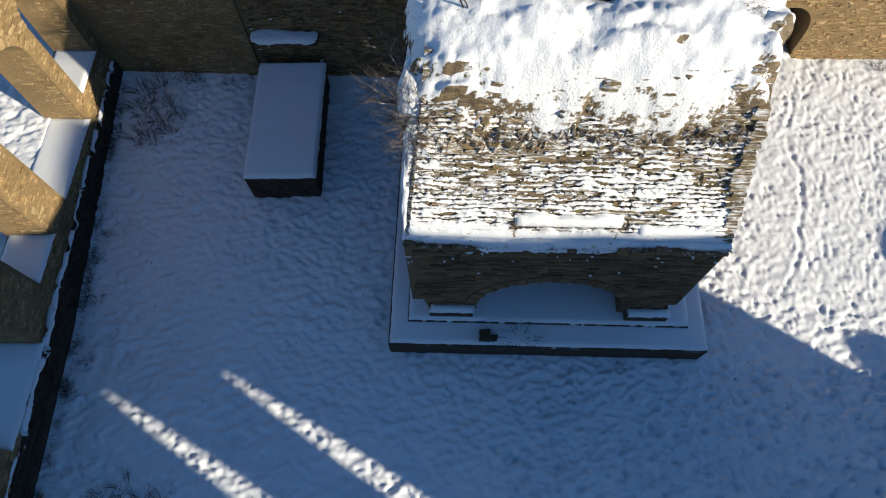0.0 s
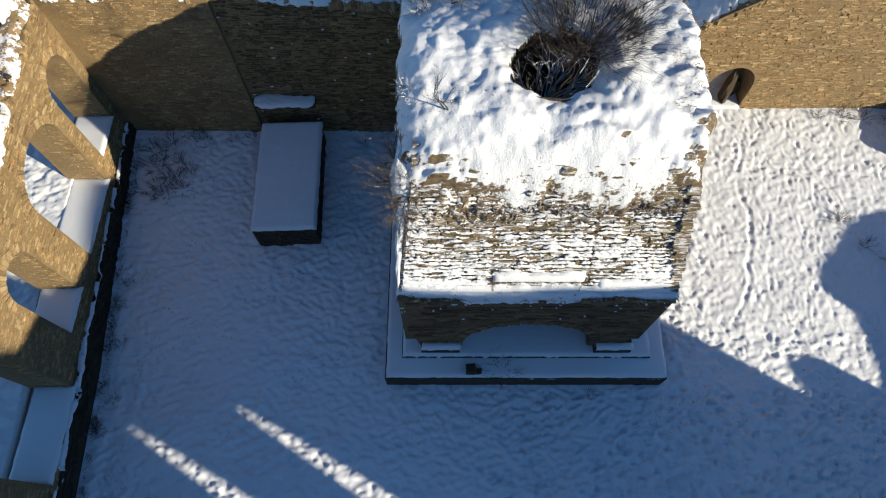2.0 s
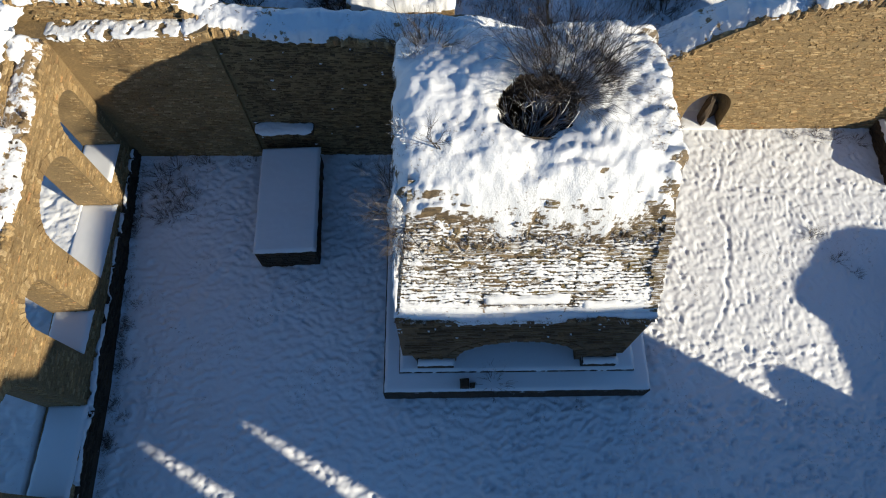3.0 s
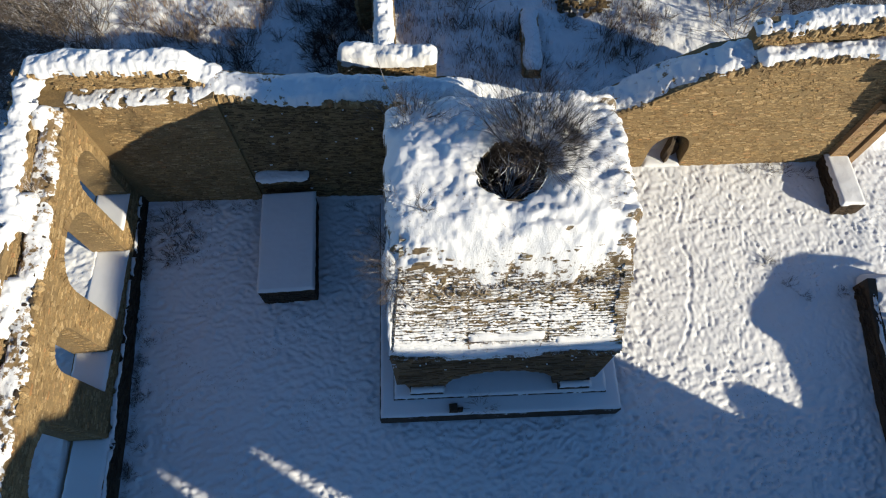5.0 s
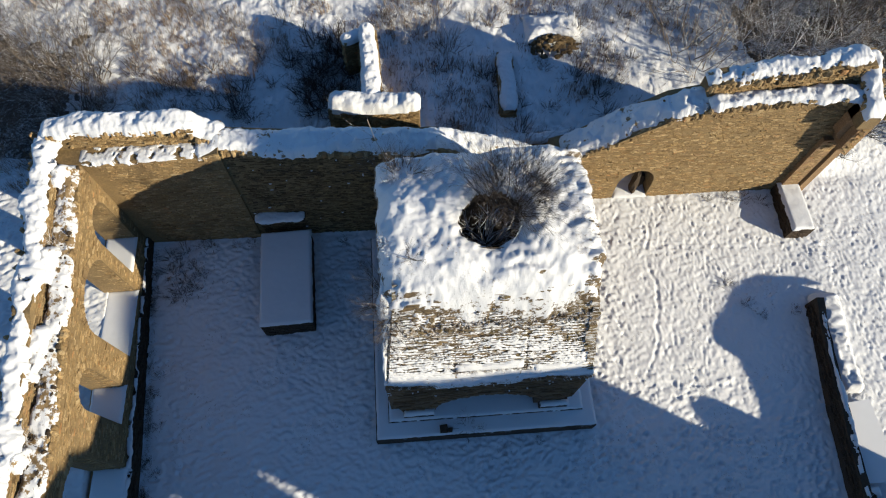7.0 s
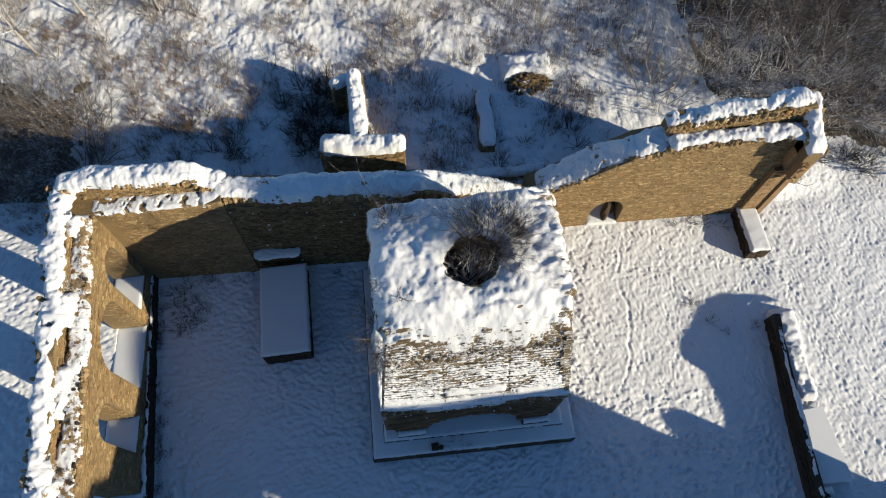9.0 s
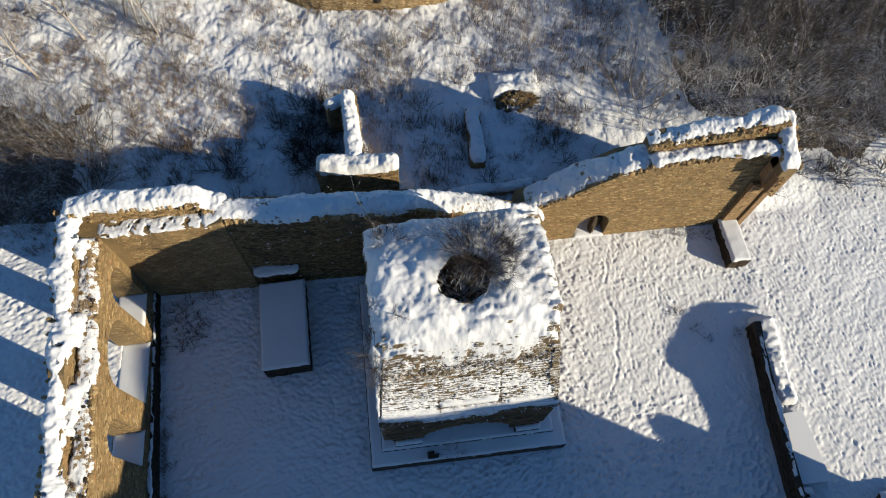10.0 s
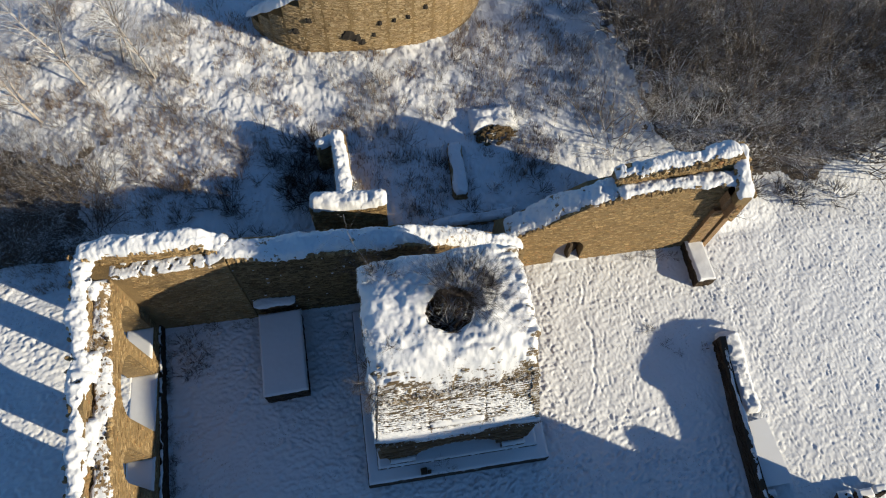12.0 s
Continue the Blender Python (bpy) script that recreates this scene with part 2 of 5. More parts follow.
def stones(geo, face, s0, s1, z0, z1, inside, seed, course=(0.04, 0.1), length=(0.08, 0.3), proud=(-0.01, 0.034), d0=0.0, fill=1.0, owner=None, pick=None, limit=280, mat=None):
    """Rubble courses laid on a face: a small tapered block for each stone."""
    rnd = random.Random(seed)
    z, single = z0, 0
    while z < z1:
        h = rnd.uniform(*course)
        s = s0 - rnd.uniform(0, 0.3)
        while s < s1:
            w = rnd.uniform(*length) * rnd.uniform(0.6, 1.2)
            a, b = s - 0.004, s + w + 0.004
            wave = 0.035 * math.sin(s * 1.3 + z * 2.1 + seed)
            lo, hi = z + wave + rnd.uniform(-0.012, 0.02), z + wave + h - 0.004 - rnd.uniform(-0.01, 0.025)
            m = (a + b) / 2
            if rnd.random() < fill and inside(m, lo) and inside(m, hi) and inside(a, hi) and inside(b, hi) and inside(a, lo) and inside(b, lo):
                d = rnd.uniform(*proud)
                tilt = rnd.uniform(-0.015, 0.015)
                e = min(rnd.uniform(0.01, 0.028), h * 0.3, w * 0.3)
                lo2, hi2 = lo + rnd.uniform(-0.012, 0.012), hi + rnd.uniform(-0.015, 0.015)
                v = [face.p(a, lo, d0 - 0.02), face.p(b, lo2, d0 - 0.02), face.p(b, hi2, d0 - 0.02), face.p(a, hi, d0 - 0.02),
                     face.p(a + e, lo + e, d0 + d + rnd.uniform(-0.012, 0.012)), face.p(b - e, lo2 + e, d0 + d + tilt), face.p(b - e, hi2 - e * rnd.uniform(0.6, 1.6), d0 + d + tilt), face.p(a + e, hi - e, d0 + d)]
                f = [(4, 5, 6, 7), (0, 1, 5, 4), (1, 2, 6, 5), (2, 3, 7, 6), (3, 0, 4, 7)]
                if owner and single < limit and pick(m, lo):
                    part("stone", Geo().add(v, f).mesh("stone", mat), owner)
                    single += 1
                else:
                    geo.add(v, f)
            s += w
        z += h


def snow_strip(name, path, thick, seed, mat=None, step=0.05, cols=23, rag=0.2, lump=0.7, droop=0.09, gaps=0.0):
    """Snow lying along a wall's top: path of (x, y, z, width to the left, width to the right)."""
    P = np.array(path, float)
    seg = np.hypot(*np.diff(P[:, :2], axis=0).T)
    S = np.concatenate([[0], np.cumsum(seg)])
    s = np.linspace(0, S[-1], max(3, int(S[-1] / step)))
    x, y, z, wl, wr = (np.interp(s, S, P[:, i]) for i in range(5))
    tx, ty = np.gradient(x, s), np.gradient(y, s)
    ln = np.hypot(tx, ty)
    nx, ny = -ty / ln, tx / ln
    q = np.linspace(-1, 1, cols)
    q = np.sign(q) * np.abs(q) ** 0.75
    Sg, Q = np.meshgrid(s, q, indexing="ij")
    swell = lambda k, sd: 1.8 * (fbm(s * 0.8, 0 * s + k, sd, 2) - 0.48) + 0.75 * (fbm(s * 3.1, 0 * s + k, sd + 1, 3) - 0.5) + 0.35 * (fbm(s * 12.0, 0 * s + k, sd + 2, 2) - 0.5)
    wl = wl + rag * swell(3.1, seed)
    wr = wr + rag * swell(9.7, seed + 5)
    end = np.clip(np.minimum(s, S[-1] - s) / 0.22, 0, 1) ** 0.5
    lat = np.where(Q > 0, Q * wl[:, None], Q * wr[:, None]) * (0.55 + 0.45 * end[:, None])
    X = x[:, None] + nx[:, None] * lat
    Y = y[:, None] + ny[:, None] * lat
    n1 = fbm(X * 1.5, Y * 1.5, seed + 2)
    n2 = fbm(X * 4.5, Y * 4.5, seed + 3, 3)
    body = (1 - np.abs(Q) ** 3.2) * end[:, None]
    H = thick * body * (1 - lump + lump * 2 * n1) + thick * 0.7 * (n2 - 0.5) * body + 0.05 * (fbm(X * 11, Y * 11, seed + 4, 2) - 0.5) * body
    edge = np.clip((np.abs(Q) - 0.86) / 0.14, 0, 1)
    H = H - edge * droop * (0.55 + 1.6 * (fbm(X * 3.3, Y * 3.3, seed + 8, 4) - 0.5))
    keep = None
    if gaps:
        n3 = fbm(X * 3.4, Y * 3.4, seed + 11, 6)
        lie = np.clip((n3 - gaps) / 0.05, 0, 1)
        H = H * lie - 0.14 * (1 - lie)
        keep = (n3 > gaps - 0.06)[:-1, :-1]
    return grid_mesh(name, X, Y, z[:, None] + H, mat or SNOW, keep)


def coping(path, per_metre, seed, side=-1, mat=None, size=(0.04, 0.14), spread=(0.8, 1.08), lift=0.0):
    """Loose ragged stones that show below the edge of the snow along a wall's top."""
    r = random.Random(seed)
    geo = Geo()
    for (x0, y0, z0, l0, r0), (x1, y1, z1, l1, r1) in zip(path[:-1], path[1:]):
        L = math.hypot(x1 - x0, y1 - y0)
        nx, ny = -(y1 - y0) / L, (x1 - x0) / L
        for _ in range(int(L * per_metre)):
            k = r.random()
            w = (l0 + (l1 - l0) * k) if side > 0 else -(r0 + (r1 - r0) * k)
            w *= r.uniform(*spread)
            rock(geo, x0 + (x1 - x0) * k + nx * w, y0 + (y1 - y0) * k + ny * w, z0 + (z1 - z0) * k - r.uniform(0.02, 0.08) + lift, r.uniform(*size), r.uniform(0.05, 0.11), r.uniform(0.04, 0.11), r)
    return geo.mesh("coping_rubble", mat or STONE)


def snow_slab(name, x0, x1, y0, y1, z, thick=0.07, seed=0, mat=None, step=0.06, soft=0.12, lump=0.35, zslope=0.0, rag=0.03):
    """Snow on a level slab, with rounded uneven edges."""
    X, Y = np.meshgrid(np.arange(x0, x1 + step, step), np.arange(y0, y1 + step, step), indexing="xy")
    d = np.minimum(np.minimum(X - x0, X.max() - X), np.minimum(Y - y0, Y.max() - Y))
    r = np.clip(d / soft, 0, 1)
    H = thick * np.sqrt(1 - (1 - r) ** 2) * (1 - lump + lump * 2 * fbm(X * 1.3, Y * 1.3, seed)) + 0.01 * fbm(X * 9, Y * 9, seed + 4) * r
    Xj = X + np.where(d < 0.01, rag * (fbm(Y * 6, X * 6, seed + 7) - 0.5) * 2, 0)
    Yj = Y + np.where(d < 0.01, rag * (fbm(X * 6, Y * 6, seed + 9) - 0.5) * 2, 0)
    return grid_mesh(name, Xj, Yj, z + H - np.where(d < 0.01, 0.02, 0) + zslope * (Y - y0), mat or SNOW_FLAT)


def block(geo, x0, x1, y0, y1, z0, z1, e=0.015, jit=0.0, rnd=random):
    """A block with its upper edges taken off."""
    j = lambda: rnd.uniform(-jit, jit)
    v = []
    for z, i in ((z0, 0), (z1 - e, 0), (z1, e)):
        v += [(x0 + i + j(), y0 + i + j(), z), (x1 - i + j(), y0 + i + j(), z), (x1 - i + j(), y1 - i + j(), z), (x0 + i + j(), y1 - i + j(), z)]
    f = [(3, 2, 1, 0), (8, 9, 10, 11)]
    for r in (0, 4):
        f += [(r + k, r + (k + 1) % 4, r + 4 + (k + 1) % 4, r + 4 + k) for k in range(4)]
    geo.add(v, f)


def rock(geo, x, y, z, w, d, h, rnd):
    """A rough stone: a bent ring, a smaller ring above it and a low crown."""
    n = 7
    v = []
    for k, (zz, sc) in enumerate(((-0.12, 1.0), (h * 0.55, 0.95), (h, 0.55))):
        for i in range(n):
            a = 6.2832 * (i + 0.3 * k) / n
            r = sc * rnd.uniform(0.72, 1.12)
            v.append((x + math.cos(a) * w * r, y + math.sin(a) * d * r, z + zz + rnd.uniform(-0.2, 0.2) * h))
    v.append((x, y, z + h * 1.05))
    f = [(r * n + i, r * n + (i + 1) % n, (r + 1) * n + (i + 1) % n, (r + 1) * n + i) for r in (0, 1) for i in range(n)]
    f += [(2 * n + i, 2 * n + (i + 1) % n, 3 * n) for i in range(n)]
    geo.add(v, f)


def tube(geo, a, b, ra, rb):
    """A thin three-sided twig."""
    a, b = Vector(a), Vector(b)
    w = (b - a)
    if w.length < 1e-5:
        return
    u = w.orthogonal().normalized()
    t = w.normalized().cross(u)
    v = []
    for c, r in ((a, ra), (b, rb)):
        for k in range(3):
            g = k * 2.0944
            v.append(tuple(c + (u * math.cos(g) + t * math.sin(g)) * r))
    geo.add(v, [(0, 1, 4, 3), (1, 2, 5, 4), (2, 0, 3, 5)])


def grow(geo, rnd, p, d, length, r, depth, kids=(2, 4), spread=0.6, droop=0.0):
    """A branch that forks into thinner ones."""
    p, d = Vector(p), Vector(d).normalized()
    steps = 3
    for i in range(steps):
        d = (d + Vector((rnd.gauss(0, 0.16), rnd.gauss(0, 0.16), rnd.gauss(0, 0.12) - droop))).normalized()
        q = p + d * length / steps
        r2 = r * (1 - 0.22)
        tube(geo, p, q, r, r2)
        p, r = q, r2
        if depth > 0 and i > 0:
            for _ in range(rnd.randint(*kids)):
                side = Vector((rnd.gauss(0, 1), rnd.gauss(0, 1), rnd.gauss(0, 0.7))).normalized()
                grow(geo, rnd, p, d + side * spread, length * rnd.uniform(0.45, 0.75), r * 0.62, depth - 1, kids, spread, droop)


def shrub_mesh(seed, height, stems, radius=0.35, depth=2, r=0.012, mat=None, lean=0.45):
    rnd = random.Random(seed)
    g = Geo()
    for _ in range(stems):
        a = rnd.uniform(0, 6.283)
        k = rnd.random()
        base = (math.cos(a) * radius * k, math.sin(a) * radius * k, -0.05)
        d = (math.cos(a) * lean * rnd.uniform(0.3, 1.5), math.sin(a) * lean * rnd.uniform(0.3, 1.5), 1)
        grow(g, rnd, base, d, height * rnd.uniform(0.55, 1.0), r * rnd.uniform(0.7, 1.3), depth)
    return g.mesh("shrub", mat or TWIG)


# ---- the lie of the land ----
def pits(x, y, size, seed):
    """Distance to the nearest of scattered points, one to each cell."""
    x, y = x / size, y / size
    ix, iy = np.floor(x), np.floor(y)
    best = np.full(x.shape, 9.0)
    for di in (-1, 0, 1):
        for dj in (-1, 0, 1):
            cx, cy = ix + di, iy + dj
            best = np.minimum(best, np.hypot(x - cx - lattice(cx, cy, seed), y - cy - lattice(cx, cy, seed + 50)))
    return best


def land(x, y):
    """Height of the snowy ground, without its small relief."""
    x, y = np.asarray(x, float), np.asarray(y, float)
    yard = -0.3 + 0.078 * np.clip(y, 0, 9.5) + 0.25 * np.clip((x - 15.3) / 1.5, 0, 1) * np.clip((8 - y) / 8, 0, 1)
    yard = yard - 0.26 * np.clip((x + 9) / 6, 0, 1) * np.clip((7.5 - x) / 2.5, 0, 1) * np.clip((y - 5) / 3, 0, 1)
    k = np.clip((y - 9.8) / 1.2, 0, 1)
    k = k * k * (3 - 2 * k)
    hill = 1.25 + 0.06 * np.clip(y - 11, 0, 60) + 0.5 * (fbm(x * 0.18, y * 0.18, 31) - 0.5) * np.clip((y - 11) / 3, 0, 1)
    side = np.clip((x - 17.5) / 4, 0, 1)
    k = k * (1 - side * np.clip((17 - y) / 6, 0, 1))
    left = np.clip((-12.3 - x) / 3, 0, 1)
    k2 = np.clip((y - (9.8 - 3 * left)) / (1.2 + 4 * left), 0, 1)
    k = np.where(x < -12.3, k2 * k2 * (3 - 2 * k2), k)
    out_w = np.clip((-11.6 - x) / 0.45, 0, 1)
    yard = yard * (1 - out_w) + (1.27 + 0.07 * np.clip(y - 4, -9, 6)) * out_w
    return yard * (1 - k) + hill * k


def stretch(a, b, fine, far, n):
    g = np.arange(a, b + fine / 2, fine)
    w = np.geomspace(fine * 2, far, n)
    return np.concatenate([a - np.cumsum(w)[::-1], g, b + np.cumsum(w)])


FINE = 0.05
gx = stretch(-19.5, 29.5, FINE, 420, 46)
gy = np.concatenate([-5.5 - np.cumsum(np.geomspace(0.13, 420, 40))[::-1], np.arange(-5.5, 13.0, FINE), np.arange(13.05, 34.0, 0.12), 34 + np.cumsum(np.geomspace(0.26, 420, 34))])
GX, GY = np.meshgrid(gx, gy, indexing="xy")
GZ = land(GX, GY)
near = ((GX > -21) & (GX < 31) & (GY > -7) & (GY < 36)).astype(float)
shade_side = np.where((GX < 7) | ((GY < 1.5) & (GX < 14.8)), 1.0, 0.0)
relief = 0.08 * (fbm(GX * 0.9, GY * 0.9, 5) - 0.5) + 0.025 * (fbm(GX * 4.2, GY * 4.2, 6, 3) - 0.5)
relief += 0.095 * (fbm(GX * 3.0 + GY * 1.8, GY * 7.5 - GX * 3.2, 8, 3) - 0.5) * np.where(shade_side > 0, 1.0, 0.3)
# the trampled crust: small crowded dints, longer than wide
warp_x, warp_y = GX + 0.45 * fbm(GX * 2.4, GY * 2.4, 61, 3), GY + 0.45 * fbm(GX * 2.4, GY * 2.4, 62, 3)
tread = np.clip(2.6 * fbm(GX * 0.8, GY * 0.8, 63, 3) - 0.7, 0.25, 1.0)
along_u, across_u = (warp_x * -0.37 + warp_y * 0.93) / 1.5, warp_x * 0.93 + warp_y * 0.37
relief -= 0.024 * (1 - shade_side) * tread * np.exp(-(pits(along_u, across_u, 0.21, 64) / 0.4) ** 2)
relief -= 0.026 * (1 - shade_side) * np.exp(-(pits(along_u, across_u, 0.15, 65) / 0.45) ** 2)
along_v, across_v = (warp_x * 0.92 - warp_y * 0.39) / 1.7, warp_x * 0.39 + warp_y * 0.92
relief -= 0.055 * shade_side * tread * np.exp(-(pits(along_v, across_v, 0.21, 66) / 0.42) ** 2)
hillside = (GY > 10.8) & (GX < 18)
relief += np.where(hillside, 0.34 * (fbm(GX * 1.1, GY * 1.1, 12, 4) - 0.5) + 0.1 * (fbm(GX * 5.5, GY * 5.5, 13, 3) - 0.5), 0)
GZ += relief * near
# old footprints
rnd = random.Random(5)
ix0, iy0 = np.searchsorted(gx, -19.4), np.searchsorted(gy, -5.4)


def dent(x, y, a, ln, wd, deep, rim=0.35):
    i, j = int((x - gx[ix0]) / FINE) + ix0, int((y - gy[iy0]) / FINE) + iy0
    sl = (slice(max(j - 7, 0), j + 8), slice(max(i - 7, 0), i + 8))
    dx, dy = GX[sl] - x, GY[sl] - y
    p, q = dx * math.cos(a) + dy * math.sin(a), dy * math.cos(a) - dx * math.sin(a)
    r = (p / ln) ** 2 + (q / wd) ** 2
    GZ[sl] += deep * (-np.exp(-r * r) + rim * np.exp(-((np.sqrt(r) - 1.35) / 0.35) ** 2))


for _ in range(3500):
    x, y = rnd.uniform(5.6, 29.2), rnd.uniform(-5, 12.8)
    if x < 17.6 and y > 9.4:
        continue
    dent(x, y, rnd.gauss(1.95, 0.45), rnd.uniform(0.08, 0.17), rnd.uniform(0.045, 0.065), rnd.uniform(0.006, 0.03), 0.3)
for _ in range(3600):
    x, y = rnd.uniform(-10.4, 8), rnd.uniform(-5, 8.5)
    dent(x, y, rnd.gauss(-0.4, 0.4), rnd.uniform(0.12, 0.22), rnd.uniform(0.05, 0.1), rnd.uniform(0.009, 0.032))
for _ in range(700):
    dent(rnd.uniform(-19, -12.6), rnd.uniform(-4, 10), rnd.gauss(0.5, 0.8), rnd.uniform(0.11, 0.2), rnd.uniform(0.06, 0.1), rnd.uniform(0.008, 0.028))
for _ in range(1500):
    dent(rnd.uniform(1, 14.6), rnd.uniform(-5.2, -0.2), rnd.gauss(0.3, 0.5), rnd.uniform(0.1, 0.18), rnd.uniform(0.05, 0.09), rnd.uniform(0.025, 0.065))
# walked tracks: across the yard, and the groove beside the tower
for line, gap, deep in ((((1.9, -0.8), (2.1, -2.4), (2.2, -5)), 0.36, 0.07), (((-2.4, -1.6), (0.6, -2.4), (3.4, -2.7), (5.4, -2.0), (6.4, -1.1)), 0.4, 0.06), (((6.8, -0.9), (5.6, -2.6), (4.9, -4.4)), 0.4, 0.06),
                        (((6.6, 7.3), (11.4, 7.1), (14.7, 6.95), (17.2, 6.6)), 0.31, 0.024), (((16.6, 6.9), (17.3, 5.6), (17.6, 3.0), (18.4, 0.0)), 0.3, 0.028), (((11.4, 8.9), (12.0, 6.0), (11.2, 3.0), (10.6, 0.4)), 0.43, 0.022), (((-3.2, 5.4), (-2.6, 4.0), (-3.6, 3.0), (-8, 4.3), (-10, 4.6)), 0.42, 0.03)):
    P = np.array(line)
    S = np.concatenate([[0], np.cumsum(np.hypot(*np.diff(P, axis=0).T))])
    for k, s in enumerate(np.arange(0, S[-1], gap)):
        x, y = np.interp(s, S, P[:, 0]), np.interp(s, S, P[:, 1])
        a = math.atan2(np.interp(s + 0.2, S, P[:, 1]) - np.interp(s - 0.2, S, P[:, 1]), np.interp(s + 0.2, S, P[:, 0]) - np.interp(s - 0.2, S, P[:, 0]))
        o = 0.09 * (-1) ** k + rnd.gauss(0, 0.03)
        dent(x - math.sin(a) * o, y + math.cos(a) * o, a, 0.15, 0.08, deep)


def groove(line, wide, deep):
    """A shallow dragged furrow with a low rim along a bent line."""
    P = np.array(line)
    i0, i1 = np.searchsorted(gx, P[:, 0].min() - 0.8), np.searchsorted(gx, P[:, 0].max() + 0.8)
    j0, j1 = np.searchsorted(gy, P[:, 1].min() - 0.3), np.searchsorted(gy, P[:, 1].max() + 0.3)
    sl = (slice(j0, j1), slice(i0, i1))
    order = np.argsort(P[:, 1])
    mid = np.interp(GY[sl], P[order, 1], P[order, 0]) + 0.22 * (fbm(GY[sl] * 1.6, 0 * GY[sl], 171, 3) - 0.5)
    d = (GX[sl] - mid) / wide
    fade = np.clip(2.2 * fbm(GY[sl] * 1.2, 0 * GY[sl] + 4, 172, 3) - 0.45, 0.1, 1)
    GZ[sl] += deep * fade * (-np.exp(-d * d) + 0.5 * np.exp(-((np.abs(d) - 1.7) / 0.6) ** 2))


groove(((9.75, 7.9), (9.4, 6.7), (9.72, 5.5), (9.45, 4.3), (9.3, 3.2), (8.5, 1.6)), 0.075, 0.03)
groove(((10.2, 7.6), (9.9, 6.4), (10.15, 5.2), (10.05, 3.6), (9.7, 2.2)), 0.07, 0.012)
ground_me = grid_mesh("ground", GX, GY, GZ, SNOW_GROUND)
ground_me.materials.append(SNOW_SCRUB)
ground_me.materials.append(SNOW_LITTER)
CX, CY = (GX[:-1, :-1] + GX[1:, 1:]) / 2, (GY[:-1, :-1] + GY[1:, 1:]) / 2
wob = 3.0 * (fbm(CX * 0.5, CY * 0.5, 71) - 0.5) + 1.2 * (fbm(CX * 2, CY * 2, 72) - 0.5)
slope_part = (CY > 10.6) & ((CX < 18) | (CY + wob > 12.2 + 0.12 * (CX - 18)))
thick_part = slope_part & ((CX + wob * 1.4 > 15.0 + 0.15 * (26 - CY)) & (CY > 12) | ((CX + wob < -14.5) & (CY + wob < 19) & (CY > 12.5)))
ground_me.polygons.foreach_set("material_index", (slope_part.astype(np.int32) + thick_part.astype(np.int32)).ravel())
tagged(new("ground", ground_me), "snow-covered ground of the ruin, trampled with footprints", "ground", kind="structure")


def gz(x, y):
    return float(land(x, y))


# ---- west part of the back wall ----
back = Face(-12.2, 8.65, 1, 0)
bw = thing("wall_north", "tall ruined rubble-stone wall with snow on its broken top", "wall", kind="structure")
WEST_TOP = [(0, 6.25), (5.0, 6.3), (5.6, 6.45), (7.7, 6.1), (10.3, 5.85), (13.0, 5.8), (14.5, 5.2), (18.0, 3.7), (18.6, 3.4)]
g = Geo()
strip(g, back, arcade_cols(0, 5.6, lambda s: -0.3, lambda s: interp(WEST_TOP, s), [], 0.2, 0.1, 1), 0, -1.35)
strip(g, back, arcade_cols(5.6, 18.6, lambda s: -0.3, lambda s: interp(WEST_TOP, s), [], 0.2, 0.12, 2), -0.12, -1.12)
strip(g, back, arcade_cols(0, 4.9, lambda s: 6.2, lambda s: 7.0 + 0.12 * math.sin(s * 1.7) - 0.75 * min(max((s - 4.3) / 0.6, 0), 1), [], 0.12, 0.14, 3), -0.62, -1.35)
part("core", g.mesh("core", MORTAR), bw)
g = Geo()
stones(g, back, 0, 5.6, 0.0, 6.4, lambda s, z: 1.5 < s < 5.6 and z < interp(WEST_TOP, s) - 0.02, 11)
# Courses past the upright joint are coloured darker to carry the shade there.
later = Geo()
stones(later, back, 5.6, 18.6, 0.0, 6.6, lambda s, z: 5.62 < s < 18.5 and z < interp(WEST_TOP, s) - 0.02, 12, d0=-0.12, owner=bw, pick=lambda s, z: 5.6 < s < 9.5 and z > 3.6, mat=SHADE_BROWN_PIECE)
part("later_masonry", later.mesh("later_masonry", SHADE_BROWN_STONE), bw, "masonry of the wall section past the joint, coloured darker for its shade", kind="stuff")
stones(g, back, 0.6, 4.9, 6.25, 7.1, lambda s, z: 0.6 < s < 4.9 and z < 6.95 + 0.12 * math.sin(s * 1.7), 13, d0=-0.62, proud=(0.0, 0.09))
part("masonry", g.mesh("masonry", STONE), bw, kind="stuff")

# ---- east part of the back wall, with its small arched doorway ----
east = Face(5.4, 9.5, 1, 0)
ew = thing("wall_east_range", "sunlit ruined rubble wall with an arched opening and snowy top", "wall", kind="structure")
EAST_TOP = [(0, 3.2), (0.8, 3.5), (2.4, 4.7), (4.0, 5.85), (6.0, 6.25), (9.4, 6.75), (11.4, 6.75)]
DOOR = (3.75, 0.75, 1.55, 2.5)
g = Geo()
strip(g, east, arcade_cols(0, 11.1, lambda s: -0.3, lambda s: interp(EAST_TOP, s), [DOOR], 0.2, 0.12, 4), 0, -1.35)
strip(g, east, arcade_cols(5.1, 10.6, lambda s: 6.0, lambda s: 6.85 + 0.15 * (s - 5.1) / 1.0 * 0.9, [], 0.2, 0.2, 5), -0.62, -1.35)
strip(g, east, [(DOOR[0] - 0.8, -0.3, 0.55), (DOOR[0] + 0.8, -0.3, 0.55)], -0.1, -1.3)
